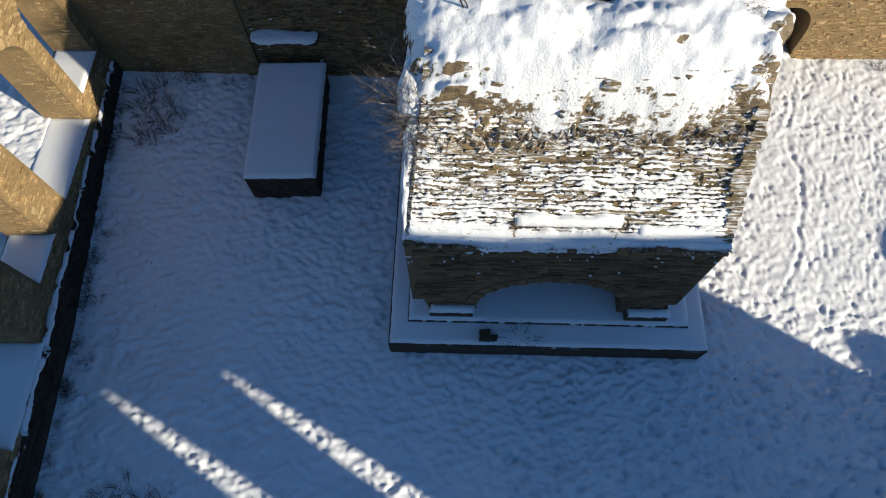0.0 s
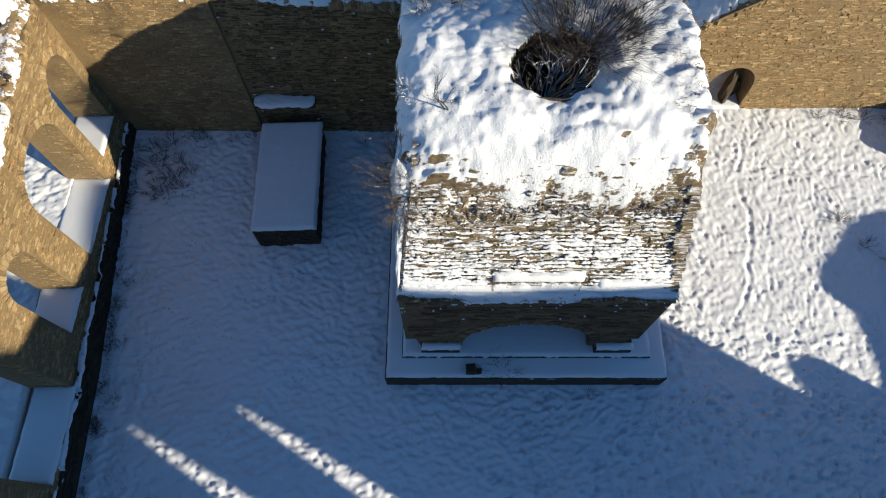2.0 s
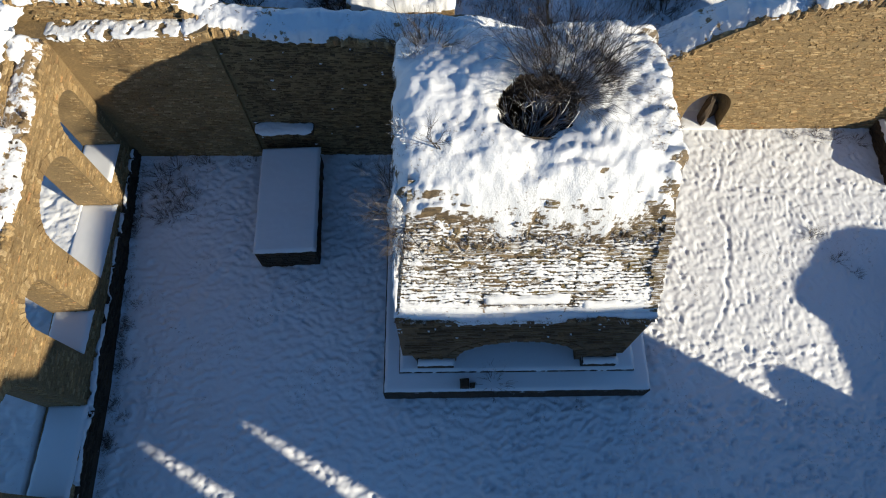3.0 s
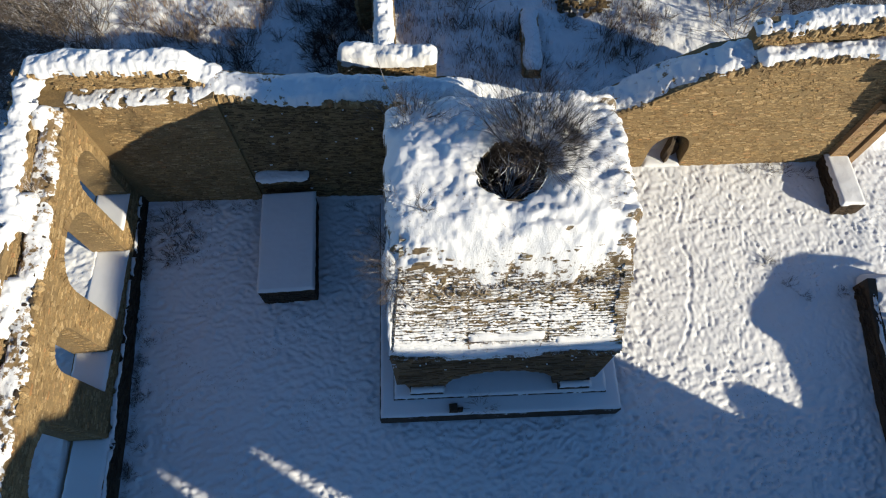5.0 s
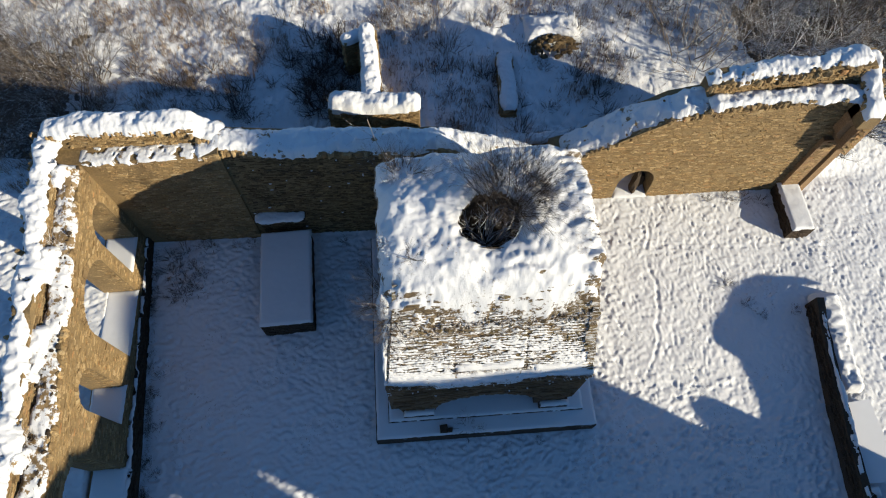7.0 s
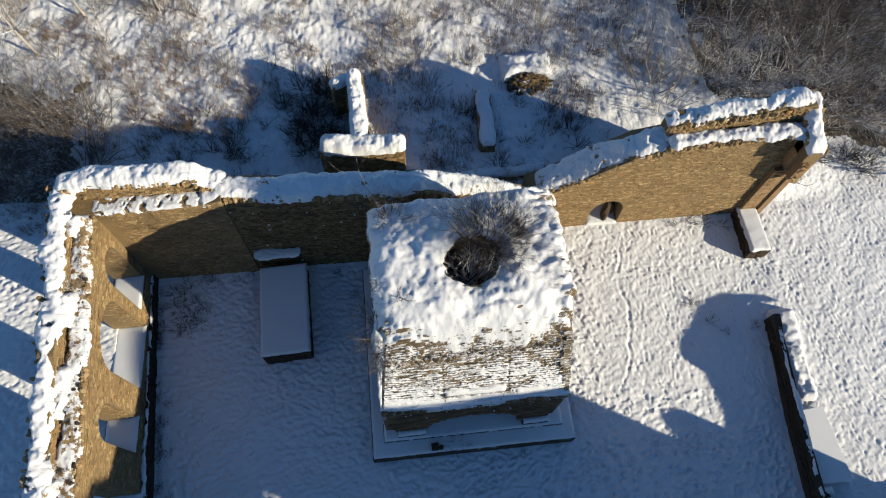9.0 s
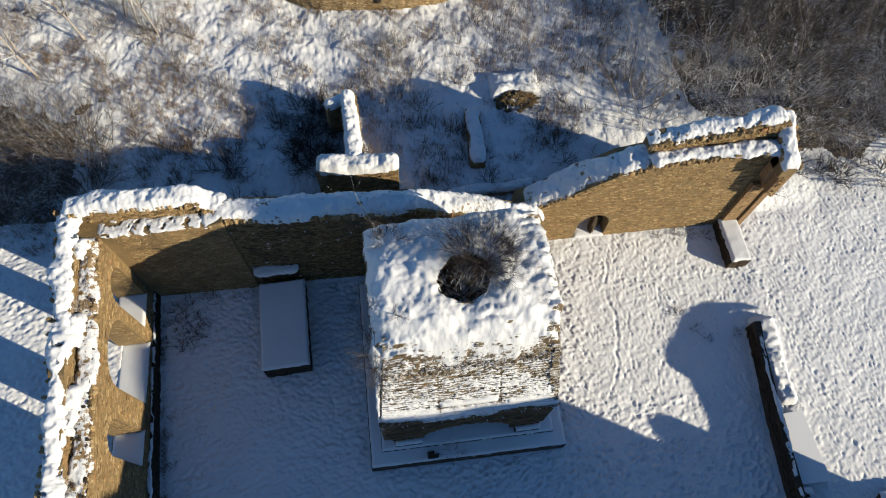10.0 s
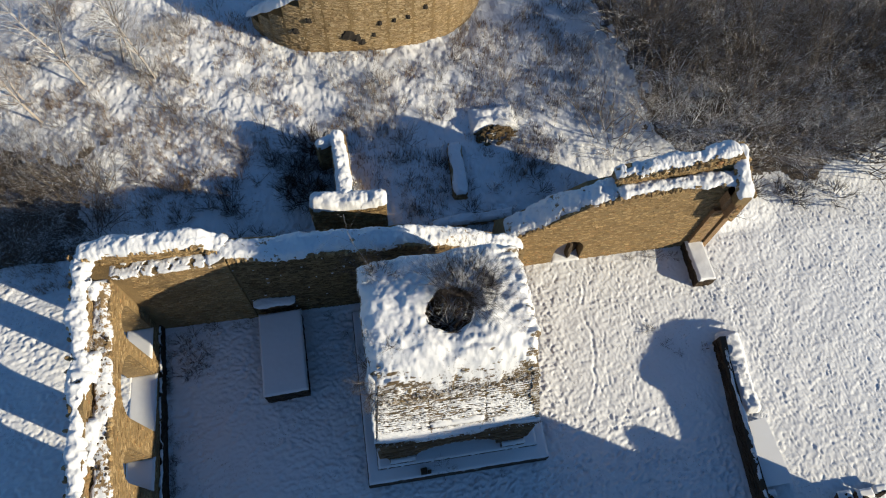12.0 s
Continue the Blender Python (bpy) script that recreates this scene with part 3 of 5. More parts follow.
strip(g, Face(15.7, 10.95, 0, -1, -1), [(0, 5.9, 7.5), (0.8, 5.9, 7.3), (1.6, 5.9, 6.95), (2.3, 5.9, 6.6)], 0.6, 0)
part("core", g.mesh("core", MORTAR), ew)


def east_ok(s, z):
    if not 0.05 < s < 11.05 or z > interp(EAST_TOP, s) - 0.02:
        return False
    c, h, sp, ap = DOOR
    if abs(s - c) < h + 0.04 and z < arch_z(s, c, h + 0.04, sp, ap + 0.04):
        return False
    return not any(abs(s - a) < 0.13 and abs(z - b) < 0.1 for a, b in ((5.2, 2.55), (7.75, 2.2), (4.7, 5.0), (7.2, 4.75)))


g = Geo()
stones(g, east, 0, 11.4, 0.1, 6.9, east_ok, 21, owner=ew, pick=lambda s, z: s < 6.5 and z > 1.2, mat=STONE_PIECE)
stones(g, east, 5.1, 10.9, 6.2, 7.8, lambda s, z: 5.15 < s < 10.55 and z < 6.8 + 0.135 * (s - 5.1), 22, d0=-0.62, proud=(0.0, 0.1))
part("masonry", g.mesh("masonry", STONE), ew, kind="stuff")
# Putlog holes drawn as near-black lumps: the colour is the hole's shade.
g = Geo()
for s, z in ((5.2, 2.55), (7.75, 2.2), (4.7, 5.0), (7.2, 4.75)):
    x, y, _ = east.p(s, z)
    rock(g, x, y + 0.06, z, 0.1, 0.07, 0.06, random.Random(int(s * 10)))
part("putlog_shade", g.mesh("putlog_shade", node_mat("hole_shadow", 1.0)[0]), ew)
bpy.data.materials["hole_shadow"].node_tree.nodes["Principled BSDF"].inputs["Base Color"].default_value = (0.02, 0.016, 0.012, 1)
# the stepped respond at the wall's end
g = Geo()
strip(g, east, arcade_cols(10.3, 11.0, lambda s: -0.2, lambda s: 4.3, [], 0.2, 0, 6), 0.2, 0)
strip(g, east, arcade_cols(10.62, 11.1, lambda s: 4.05 + 0.9 * max(0, 11.0 - s), lambda s: 6.6, [], 0.08, 0.2, 6), 0.72, 0)
strip(g, east, arcade_cols(10.3, 10.7, lambda s: 4.6 + 1.2 * max(0, 10.6 - s), lambda s: 6.55, [], 0.08, 0.3, 7), 0.38, 0)
part("respond", g.mesh("respond", ORANGE), ew, "broken reddish stone respond at the wall end")
g = Geo()
strip(g, east, arcade_cols(11.104, 11.4, lambda s: -0.2, lambda s: 4.4, [], 0.2, 0, 6), 0.28, -1.35)
part("jamb", g.mesh("jamb", ORANGE), ew, "reddish dressed-stone jamb")
g = Geo()
stones(g, east, 10.3, 11.0, 0.2, 4.3, lambda s, z: 10.3 < s < 11.0 and z < 4.2, 23, d0=0.2)
stones(g, east, 10.62, 11.1, 4.0, 6.6, lambda s, z: 10.65 < s < 11.08 and 4.1 + 0.9 * max(0, 11.0 - s) < z < 6.5, 24, d0=0.72, proud=(0, 0.12))
part("respond_masonry", g.mesh("respond_masonry", STONE), ew, kind="stuff")

# ---- the arcaded west wall ----
arc = Face(-11.15, 8.65, 0.04, -0.9992, -1)


def arc_s(y):
    return 8.65 - y


ARCHES = [(1.22, 0.74, 4.35, 5.1), (3.84, 1.3, 4.0, 4.95), (6.96, 0.66, 3.9, 4.5), (10.3, 1.3, 3.7, 4.6), (13.9, 1.25, 3.7, 4.6)]
SILLS = [1.8, 1.3, 1.45, 0.8, 0.8]
ARC_TOP = [(0, 6.2), (2, 6.05), (5.3, 5.75), (8.4, 5.55), (11, 5.7), (19, 5.6)]
aw = thing("wall_west", "sunlit ruined arcade wall of rubble stone with arched openings", "wall", kind="structure")
g = Geo()
strip(g, arc, arcade_cols(0, 19, lambda s: -0.3, lambda s: interp(ARC_TOP, s), ARCHES, 0.15, 0.1, 7), 0, -1.15)
for (c, h, sp, ap), z in zip(ARCHES, SILLS):
    strip(g, arc, [(c - h - 0.02, -0.3, z), (c + h + 0.02, -0.3, z)], -0.02, -1.14)
strip(g, arc, arcade_cols(0.6, 19, lambda s: 5.4, lambda s: interp(ARC_TOP, s) + 0.55, [], 0.15, 0.45, 8), -0.64, -1.15)
part("core", g.mesh("core", MORTAR), aw)


def arc_ok(s, z):
    if not 0.02 < s < 19 or z > interp(ARC_TOP, s) - 0.02:
        return False
    for (c, h, sp, ap), sill in zip(ARCHES, SILLS):
        if abs(s - c) < h + 0.03 and sill - 0.02 < z < arch_z(s, c, h + 0.03, sp, ap + 0.03):
            return False
    return True


g = Geo()
stones(g, arc, 0, 19, 0.0, 6.2, arc_ok, 31, owner=aw, pick=lambda s, z: 1.0 < s < 8.5 and z > 3.3, mat=STONE_PIECE)
stones(g, arc, 0.6, 19, 5.5, 6.8, lambda s, z: s > 0.6 and interp(ARC_TOP, s) - 0.05 < z < interp(ARC_TOP, s) + 0.5, 32, d0=-0.64, proud=(0, 0.08))
# jambs that face the sun inside the openings
for (c, h, sp, ap), sill in zip(ARCHES, SILLS):
    far_jamb = Face(arc.p(c - h, 0, -1.15)[0], 8.65 - c + h, 1, 0)
    stones(g, far_jamb, 0, 1.15, sill, sp, lambda s, z: 0.02 < s < 1.13 and z < sp, 40 + int(c * 3), proud=(0.0, 0.03))
part("masonry", g.mesh("masonry", STONE), aw, kind="stuff")
g = Geo()
for (c, h, sp, ap) in ARCHES:
    n = int(3.14 * h / 0.1)
    for k in range(n):
        a0, a1 = math.pi * (k + 0.06) / n, math.pi * (k + 0.94) / n
        pts = []
        for a, r in ((a0, 0.0), (a1, 0.0), (a1, 0.24), (a0, 0.24)):
            pts.append((c - (h + r) * math.cos(a), sp + (ap - sp + r) * math.sin(a)))
        d = 0.012 + 0.025 * ((k * 7) % 5) / 5
        v = [arc.p(s, z, -0.02) for s, z in pts] + [arc.p(s, z, d) for s, z in pts]
        g.add(v, [(4, 5, 6, 7), (0, 1, 5, 4), (1, 2, 6, 5), (2, 3, 7, 6), (3, 0, 4, 7)])
part("arch_ring", g.mesh("arch_ring", STONE), aw, "radial arch stones", kind="stuff")
g = Geo()
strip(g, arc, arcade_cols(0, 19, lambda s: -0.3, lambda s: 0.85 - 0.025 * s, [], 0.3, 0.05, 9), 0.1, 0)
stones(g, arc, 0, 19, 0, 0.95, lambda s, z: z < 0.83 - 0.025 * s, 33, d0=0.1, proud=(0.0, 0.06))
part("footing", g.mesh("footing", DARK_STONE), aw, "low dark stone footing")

# ---- tower on its stepped plinth ----
tw = thing("tower_stump", "square stone tower stump on arches under deep snow", "tower")
TX0, TX1, TY0, TY1 = -1.42, 5.1, 0.9, 7.1
front = Face(TX0, TY0, 1, 0)
ARCH = (3.4, 1.8, 1.0, 2.7)
g = Geo()
tower_low = lambda s: 1.3 if s < 0.42 or s > 6.2 else 0.5
strip(g, front, arcade_cols(0, TX1 - TX0, tower_low, lambda s: 4.65, [ARCH], 0.14), 0, -1.1)
rear = Face(TX0, TY1 - 1.1, 1, 0)
strip(g, rear, arcade_cols(0, TX1 - TX0, lambda s: 0.5, lambda s: 4.65, [], 0.14), 0, -1.1)
for xo in (TX0, TX1 - 1.1):
    side = Face(xo, TY1 - 1.1, 0, -1)
    strip(g, side, arcade_cols(0, TY1 - TY0 - 2.2, lambda s: 0.5, lambda s: 4.65, [], 0.14), 0, -1.1)
part("arch_storey", g.mesh("arch_storey", TOWER_STONE), tw, "shaded rubble storey with round arches")
g = Geo()


def front_ok(s, z):
    if not 0.02 < s < TX1 - TX0 - 0.02 or z < tower_low(s) + 0.02:
        return False
    c, h, sp, ap = ARCH
    return not (abs(s - c) < h + 0.3 and z < arch_z(s, c, h + 0.3, sp, ap + 0.28))


stones(g, front, 0, TX1 - TX0, 0.5, 4.62, front_ok, 51, proud=(0.0, 0.06), course=(0.08, 0.16), length=(0.22, 0.6), owner=tw, pick=lambda s, z: True, limit=300, mat=TOWER_PIECE)
if g.v:
    part("masonry", g.mesh("masonry", TOWER_STONE), tw, kind="stuff")
c, h, sp, ap = ARCH
n = 34
for k in range(n):
    a0, a1 = math.pi * (k + 0.05) / n, math.pi * (k + 0.95) / n
    pts = [(c - (h + r) * math.cos(a), sp + (ap - sp + r) * math.sin(a)) for a, r in ((a0, 0.0), (a1, 0.0), (a1, 0.28), (a0, 0.28))]
    d = 0.02 + 0.035 * ((k * 7) % 5) / 5
    gg = Geo().add([front.p(s, z, -0.25) for s, z in pts] + [front.p(s, z, d) for s, z in pts], [(4, 5, 6, 7), (0, 1, 5, 4), (1, 2, 6, 5), (2, 3, 7, 6), (3, 0, 4, 7)])
    part("arch_stone", gg.mesh("arch_stone", TOWER_PIECE), tw)
# the battered upper body
g = Geo()
levels = [(4.6, TX0 + 0.02, TX1 - 0.02, 1.0, TY1), (5.9, -1.2, 5.02, 1.72, TY1), (7.25, -1.02, 4.95, 2.42, TY1), (7.9, -0.95, 4.85, 2.95, TY1 - 0.2)]
v = []
for z, x0, x1, y0, y1 in levels:
    v += [(x0, y0, z), (x1, y0, z), (x1, y1, z), (x0, y1, z)]
f = [(3, 2, 1, 0)]
for r in range(len(levels) - 1):
    f += [(4 * r + k, 4 * r + (k + 1) % 4, 4 * r + 4 + (k + 1) % 4, 4 * r + 4 + k) for k in range(4)]
part("upper_body", g.add(v, f).mesh("upper_body", SLATE_BED), tw, "mossy battered masonry")
# plinth and pier bases
pl = thing("tower_plinth", "two-stepped dark stone plinth covered with smooth snow", "plinth")
g = Geo()
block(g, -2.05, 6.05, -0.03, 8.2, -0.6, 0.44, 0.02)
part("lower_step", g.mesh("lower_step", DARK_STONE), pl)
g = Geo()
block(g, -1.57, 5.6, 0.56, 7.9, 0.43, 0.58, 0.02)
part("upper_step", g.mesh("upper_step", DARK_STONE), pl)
part("snow_cover", snow_slab("snow_cover", -2.04, 6.04, -0.02, 8.2, 0.43, 0.075, 3, lump=0.1, step=0.07), pl, "smooth snow on the lower step")
part("snow_cover", snow_slab("snow_cover", -1.57, 5.61, 0.56, 7.9, 0.57, 0.075, 4, lump=0.1, step=0.07), pl, "smooth snow on the upper step")
for x0, x1 in ((-1.0, 0.1), (3.95, 5.0)):
    g = Geo()
    block(g, x0, x1, 0.68, 1.6, 0.58, 1.02, 0.02)
    base = part("pier_base", g.mesh("pier_base", DARK_STONE), tw)
    part("snow_ledge", snow_slab("snow_ledge", x0, x1, 0.66, 0.88, 1.01, 0.06, int(x0) + 9), base)

# ---- free-standing masonry box by the back wall ----
bx = thing("masonry_tomb", "long low stone block under an even snow cover", "stone block")
BOX = Matrix.Translation((-5.38, 6.4, 0)) @ Matrix.Rotation(radians(2.0), 4, "Z")
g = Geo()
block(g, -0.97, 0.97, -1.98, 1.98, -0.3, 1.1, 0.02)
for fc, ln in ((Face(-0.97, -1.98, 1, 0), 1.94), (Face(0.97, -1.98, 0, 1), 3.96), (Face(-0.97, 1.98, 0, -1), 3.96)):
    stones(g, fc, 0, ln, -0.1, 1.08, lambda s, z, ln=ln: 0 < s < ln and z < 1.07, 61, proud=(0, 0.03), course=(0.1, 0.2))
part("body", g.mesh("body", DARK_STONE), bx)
part("snow_cover", snow_slab("snow_cover", -1.0, 1.0, -2.0, 2.0, 1.1, 0.1, 6, lump=0.08, soft=0.08), bx, "smooth even snow layer")
bx.matrix_world = BOX
lg = thing("wall_ledge", "short stone ledge on the wall carrying snow", "ledge")
g = Geo()
block(g, -6.45, -4.5, 8.4, 8.8, 1.9, 2.1, 0.02, 0.01, random.Random(2))
part("shelf", g.mesh("shelf", DARK_STONE), lg)
part("snow_cover", snow_strip("snow_cover", [(-6.45, 8.58, 2.1, 0.2, 0.2), (-4.5, 8.58, 2.1, 0.2, 0.2)], 0.07, 71, rag=0.16), lg)

# ---- unseen tall ruin wall, added and cut to throw the yard's shadow ----
W = Vector((math.cos(radians(SUN_AZ)), math.sin(radians(SUN_AZ)), 0))
U = Vector((-W.y, W.x, 0))
o = W * 22 - U * 30
ruin_face = Face(o.x, o.y, U.x, U.y)
# The low run left of -11 is added to block sky light near the horizon.
RUIN_TOP = [(-30, 13), (-12, 14.5), (-11, 17.0), (-6.8, 16.6), (-6.05, 16.1), (-5.65, 15.6), (-5.4, 14.7), (-4.5, 14.55), (-4.0, 13.6), (-2.6, 13.4), (-1.5, 13.75), (-0.5, 14.0), (0.3, 13.3), (1.1, 12.7), (1.5, 12.5), (2.16, 12.2), (2.6, 11.87), (3.14, 11.6), (4.9, 10.9)]
ru = thing("shade_wall_south", "unseen tall broken wall with lancet slits, added to shade the yard", "wall", kind="structure")
g = Geo()
top = lambda s: interp(RUIN_TOP, s - 30)
LANCETS = [(-5.85, 0.21, 10.45, 7.3), (-3.83, 0.22, 9.6, 6.6)]
edges = [-30] + [e for c, h, t_, b_ in LANCETS for e in (c - h, c + h)] + [4.9]
for a, b in zip(edges[::2], edges[1::2]):
    strip(g, ruin_face, [(s + 30, -1, top(s + 30)) for s in np.linspace(a, b, 90)], 0, -0.3)
for c, h, t_, b_ in LANCETS:
    strip(g, ruin_face, [(c - h + 30, -1, b_), (c + h + 30, -1, b_)], 0, -0.3)
    strip(g, ruin_face, [(c + 30 + k * h, t_ - 1.6 * abs(k) ** 1.5, top(c + 30)) for k in (-1, -0.6, -0.3, 0, 0.3, 0.6, 1)], 0, -0.3)
# the broken half arch at its end, outlined to suit the shadow's hook
HALF = [(4.9, -1, 4.25), (5.17, -1, 4.37), (5.4, -1, 4.55), (5.63, -1, 4.6), (6.0, -1, 4.5), (6.15, -1, 4.35), (6.17, -1, 3.6), (6.6, 3.4, 3.7), (7.03, 3.58, 3.83), (8.07, 3.68, 4.25), (8.2, 3.68, 4.55), (8.37, 3.65, 4.77), (9.0, 3.7, 4.9), (9.5, 3.8, 4.9), (10.8, 4.05, 4.9), (11.4, 4.15, 4.8), (11.93, 4.2, 4.6), (12.6, 3.85, 4.0)]
strip(g, ruin_face, [(s + 30, lo, hi) for s, lo, hi in HALF], 0, -0.3)
part("core", g.mesh("core", MORTAR), ru)

# ---- tower top: coursed slope, deep snow, the hole ----
HX, HY, HRX, HRY = 1.95, 4.6, 0.86, 0.8
X, Y = np.meshgrid(np.arange(-1.5, 5.2, 0.05), np.arange(1.7, 7.5, 0.05), indexing="xy")
warp = Y + 0.7 * fbm(X * 1.1, Y * 1.1, 121, 5)
ledge = ((warp * 2.6) % 1.0)
ledge = np.where(ledge < 0.3, ledge / 0.3, (1 - ledge) / 0.7)
edge_x = np.minimum(X + 1.32 + 0.14 * (fbm(Y * 1.6, 0 * Y, 91) - 0.5) * 2, 5.02 + 0.2 * (fbm(Y * 1.6, 0 * Y + 4, 92) - 0.5) * 2 - X)
edge_y = np.minimum(Y - (2.0 + 0.035 * (X + 1) + 0.32 * (fbm(X * 1.6, 0 * X, 93) - 0.5) * 2), 7.15 + 0.3 * (fbm(X * 1.1, 0 * X, 94) - 0.5) - Y)
top_z = np.where(Y < 2.42, 4.5 + (Y - 1) * 1.972 + 0.24, 7.54 + 1.12 * (1 - np.exp(-np.clip(Y - 2.42, 0, 9) / 0.62))) - 0.2 * np.clip(Y - 5.2, 0, 3) - 0.08 * np.clip(1.6 - X, 0, 3)
round_x = np.clip(edge_x / np.where(X < 1.5, 0.75, 0.4), 0, 1)
round_y = np.clip(edge_y / 0.3, 0, 1)
Z = top_z - np.where(X < 1.5, 0.62, 0.5) * (1 - np.sqrt(1 - (1 - round_x) ** 2)) - 0.35 * (1 - np.sqrt(1 - (1 - round_y) ** 2))
Z += 0.36 * (fbm(X * 1.15, Y * 1.15, 95) - 0.5) + 0.24 * (fbm(X * 2.2, Y * 2.2, 96, 4) - 0.5) + 0.07 * (fbm(X * 5.5, Y * 5.5, 99, 3) - 0.5) + 0.02 * (fbm(X * 13, Y * 13, 97, 2) - 0.5)
Z += 0.42 * (ledge - 0.5) * np.clip((3.7 - Y) / 1.0, 0, 1) * np.clip(3.4 * (fbm(X * 1.0, Y * 1.6, 122, 3) - 0.42), 0, 1)
Z += 0.3 * (ledge - 0.5) * np.clip((X - 3.9) / 0.7, 0, 1) * np.clip((Y - 2.4) / 0.5, 0, 1) * np.clip(3 * (fbm(X * 1.2, Y * 1.2, 123, 3) - 0.4), 0, 1)
ang = np.arctan2((Y - HY) / HRY, (X - HX) / HRX)
rad = np.hypot((X - HX) / HRX, (Y - HY) / HRY) * (1 + 0.4 * (fbm(np.cos(ang) * 2 + 5, np.sin(ang) * 2 + 5, 98) - 0.5))
Z -= 0.22 * np.exp(-((rad - 1.0) / 0.3) ** 2)
Z -= np.clip((1.08 - rad) / 0.1, 0, 1) ** 2 * 0.22
keep = (rad > 0.98) & (edge_x > -0.03) & (edge_y > -0.03)
keep = keep[:-1, :-1] & keep[1:, 1:] & keep[1:, :-1] & keep[:-1, 1:]
part("snow_blanket", grid_mesh("snow_blanket", X, Y, Z, SNOW_OLD, keep), tw, "deep lumpy snow on the tower top")
# skirt of snow down the edges
part("snow_skirt", snow_strip("snow_skirt", [(-1.16, 2.3, 6.9, 0.18, 0.25), (-1.1, 3.4, 7.55, 0.2, 0.3), (-1.1, 5, 7.65, 0.2, 0.3), (-1.0, 7.0, 7.35, 0.2, 0.3)], 0.25, 81, droop=0.4), tw)
part("snow_skirt", snow_strip("snow_skirt", [(4.9, 3.3, 7.7, 0.25, 0.18), (4.95, 5, 7.8, 0.25, 0.18), (4.9, 7.0, 7.6, 0.25, 0.18)], 0.22, 82, droop=0.4, gaps=0.38), tw)
# Closed shaft under the hole; its near-black tone stands for the shade of depth.
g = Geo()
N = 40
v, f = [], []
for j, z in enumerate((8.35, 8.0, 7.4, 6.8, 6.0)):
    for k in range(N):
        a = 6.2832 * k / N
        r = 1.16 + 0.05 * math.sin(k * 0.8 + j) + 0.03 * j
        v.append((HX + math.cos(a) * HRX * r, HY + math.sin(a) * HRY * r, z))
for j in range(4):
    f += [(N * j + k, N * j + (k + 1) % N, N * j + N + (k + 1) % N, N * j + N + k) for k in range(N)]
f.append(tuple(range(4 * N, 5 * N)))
part("roof_hole", g.add(v, f).mesh("roof_hole", DARK_STONE), tw, "round hole in the vault, a closed shaft toned near-black for its shade")

# slabs of the coursed slope, each with its snow
rnd = random.Random(44)
SL0, SL1 = Vector((0, 1.03, 4.7)), Vector((0, 2.42, 7.3))
along = (SL1 - SL0)
slope_len = along.length
along.normalize()
out = Vector((0, -along.z, along.y))
ROWS = 28


def slope_pt(x, q, d):
    k = q / slope_len
    lim0, lim1 = -1.32 + 0.32 * k, 5.02 - 0.1 * k
    p = SL0 + along * q + out * d
    return (min(max(x, lim0), lim1), p.y, p.z)


def slab_geo(geo, x0, x1, q0, q1, d, e=0.015):
    j = lambda: rnd.uniform(-0.022, 0.022)
    pts = [(x0, q0), (x1, q0), (x1, q1), (x0, q1)]
    ins = [(x0 + e, q0 + j()), (x1 - e, q0 + j()), (x1 - e - abs(j()), q1 - e + j()), (x0 + e + abs(j()), q1 - e + j())]
    geo.add([slope_pt(x, q, -0.04) for x, q in pts] + [slope_pt(x, q, d + (0.022 if i < 2 else 0)) for i, (x, q) in enumerate(ins)],
            [(4, 5, 6, 7), (0, 1, 5, 4), (1, 2, 6, 5), (2, 3, 7, 6), (3, 0, 4, 7)])


for r in range(ROWS):
    q0 = slope_len * r / ROWS + rnd.uniform(-0.012, 0.012)
    q1 = slope_len * (r + 1) / ROWS - 0.02
    x = -1.3 - rnd.uniform(0, 0.3)
    while x < 5.0:
        w = rnd.uniform(0.22, 0.75)
        a, b = max(x, -1.3), min(x + w - 0.02, 5.0)
        gap = (0.72 < a < 0.82) or abs((a + b) / 2 - 2.95) < 0.08
        if b - a > 0.1:
            gg = Geo()
            slab_geo(gg, a, b, q0, q1 - rnd.uniform(0, 0.03), rnd.uniform(-0.012, 0.018) - (0.06 if gap else 0))
            part("roof_slab", gg.mesh("roof_slab", SLATE), tw)
        x += w
# broken wavy bands of snow held by every course
XX, QQ = np.meshgrid(np.arange(-1.3, 5.0, 0.024), np.arange(0.0, slope_len, 0.019), indexing="xy")
rel = QQ / slope_len
phase = QQ * ROWS / slope_len + 1.3 * (fbm(XX * 1.6, QQ * 2.2, 101, 3) - 0.5) + 0.5 * (fbm(XX * 7.0, QQ * 9.0, 102, 2) - 0.5)
row_id = np.floor(phase)
in_row = phase - row_id
cover = 0.44 - 0.24 * rel + 1.5 * (fbm(XX * 0.9, QQ * 1.6, 103, 3) - 0.5) + 1.3 * (fbm(XX * 3.6 + row_id * 7.3, row_id * 1.7, 105, 3) - 0.5) + 0.7 * (fbm(XX * 13.0, QQ * 15.0, 106, 2) - 0.5)
cover = np.where(rel > 0.77, cover - 0.2, cover)
cover -= 0.5 * (np.exp(-((XX - 0.75) / 0.03) ** 2) + np.exp(-((XX - 2.95 + 0.06 * (fbm(QQ * 3, 0 * QQ, 107) - 0.5)) / 0.03) ** 2))
lie = cover - in_row
H = 0.028 + 0.026 * np.clip(lie / 0.3, 0, 1) ** 0.6 + 0.025 * fbm(XX * 8, QQ * 8, 108, 2)
lo_x, hi_x = -1.32 + 0.32 * rel, 5.02 - 0.1 * rel
keep = (lie > 0) & (XX > lo_x) & (XX < hi_x)
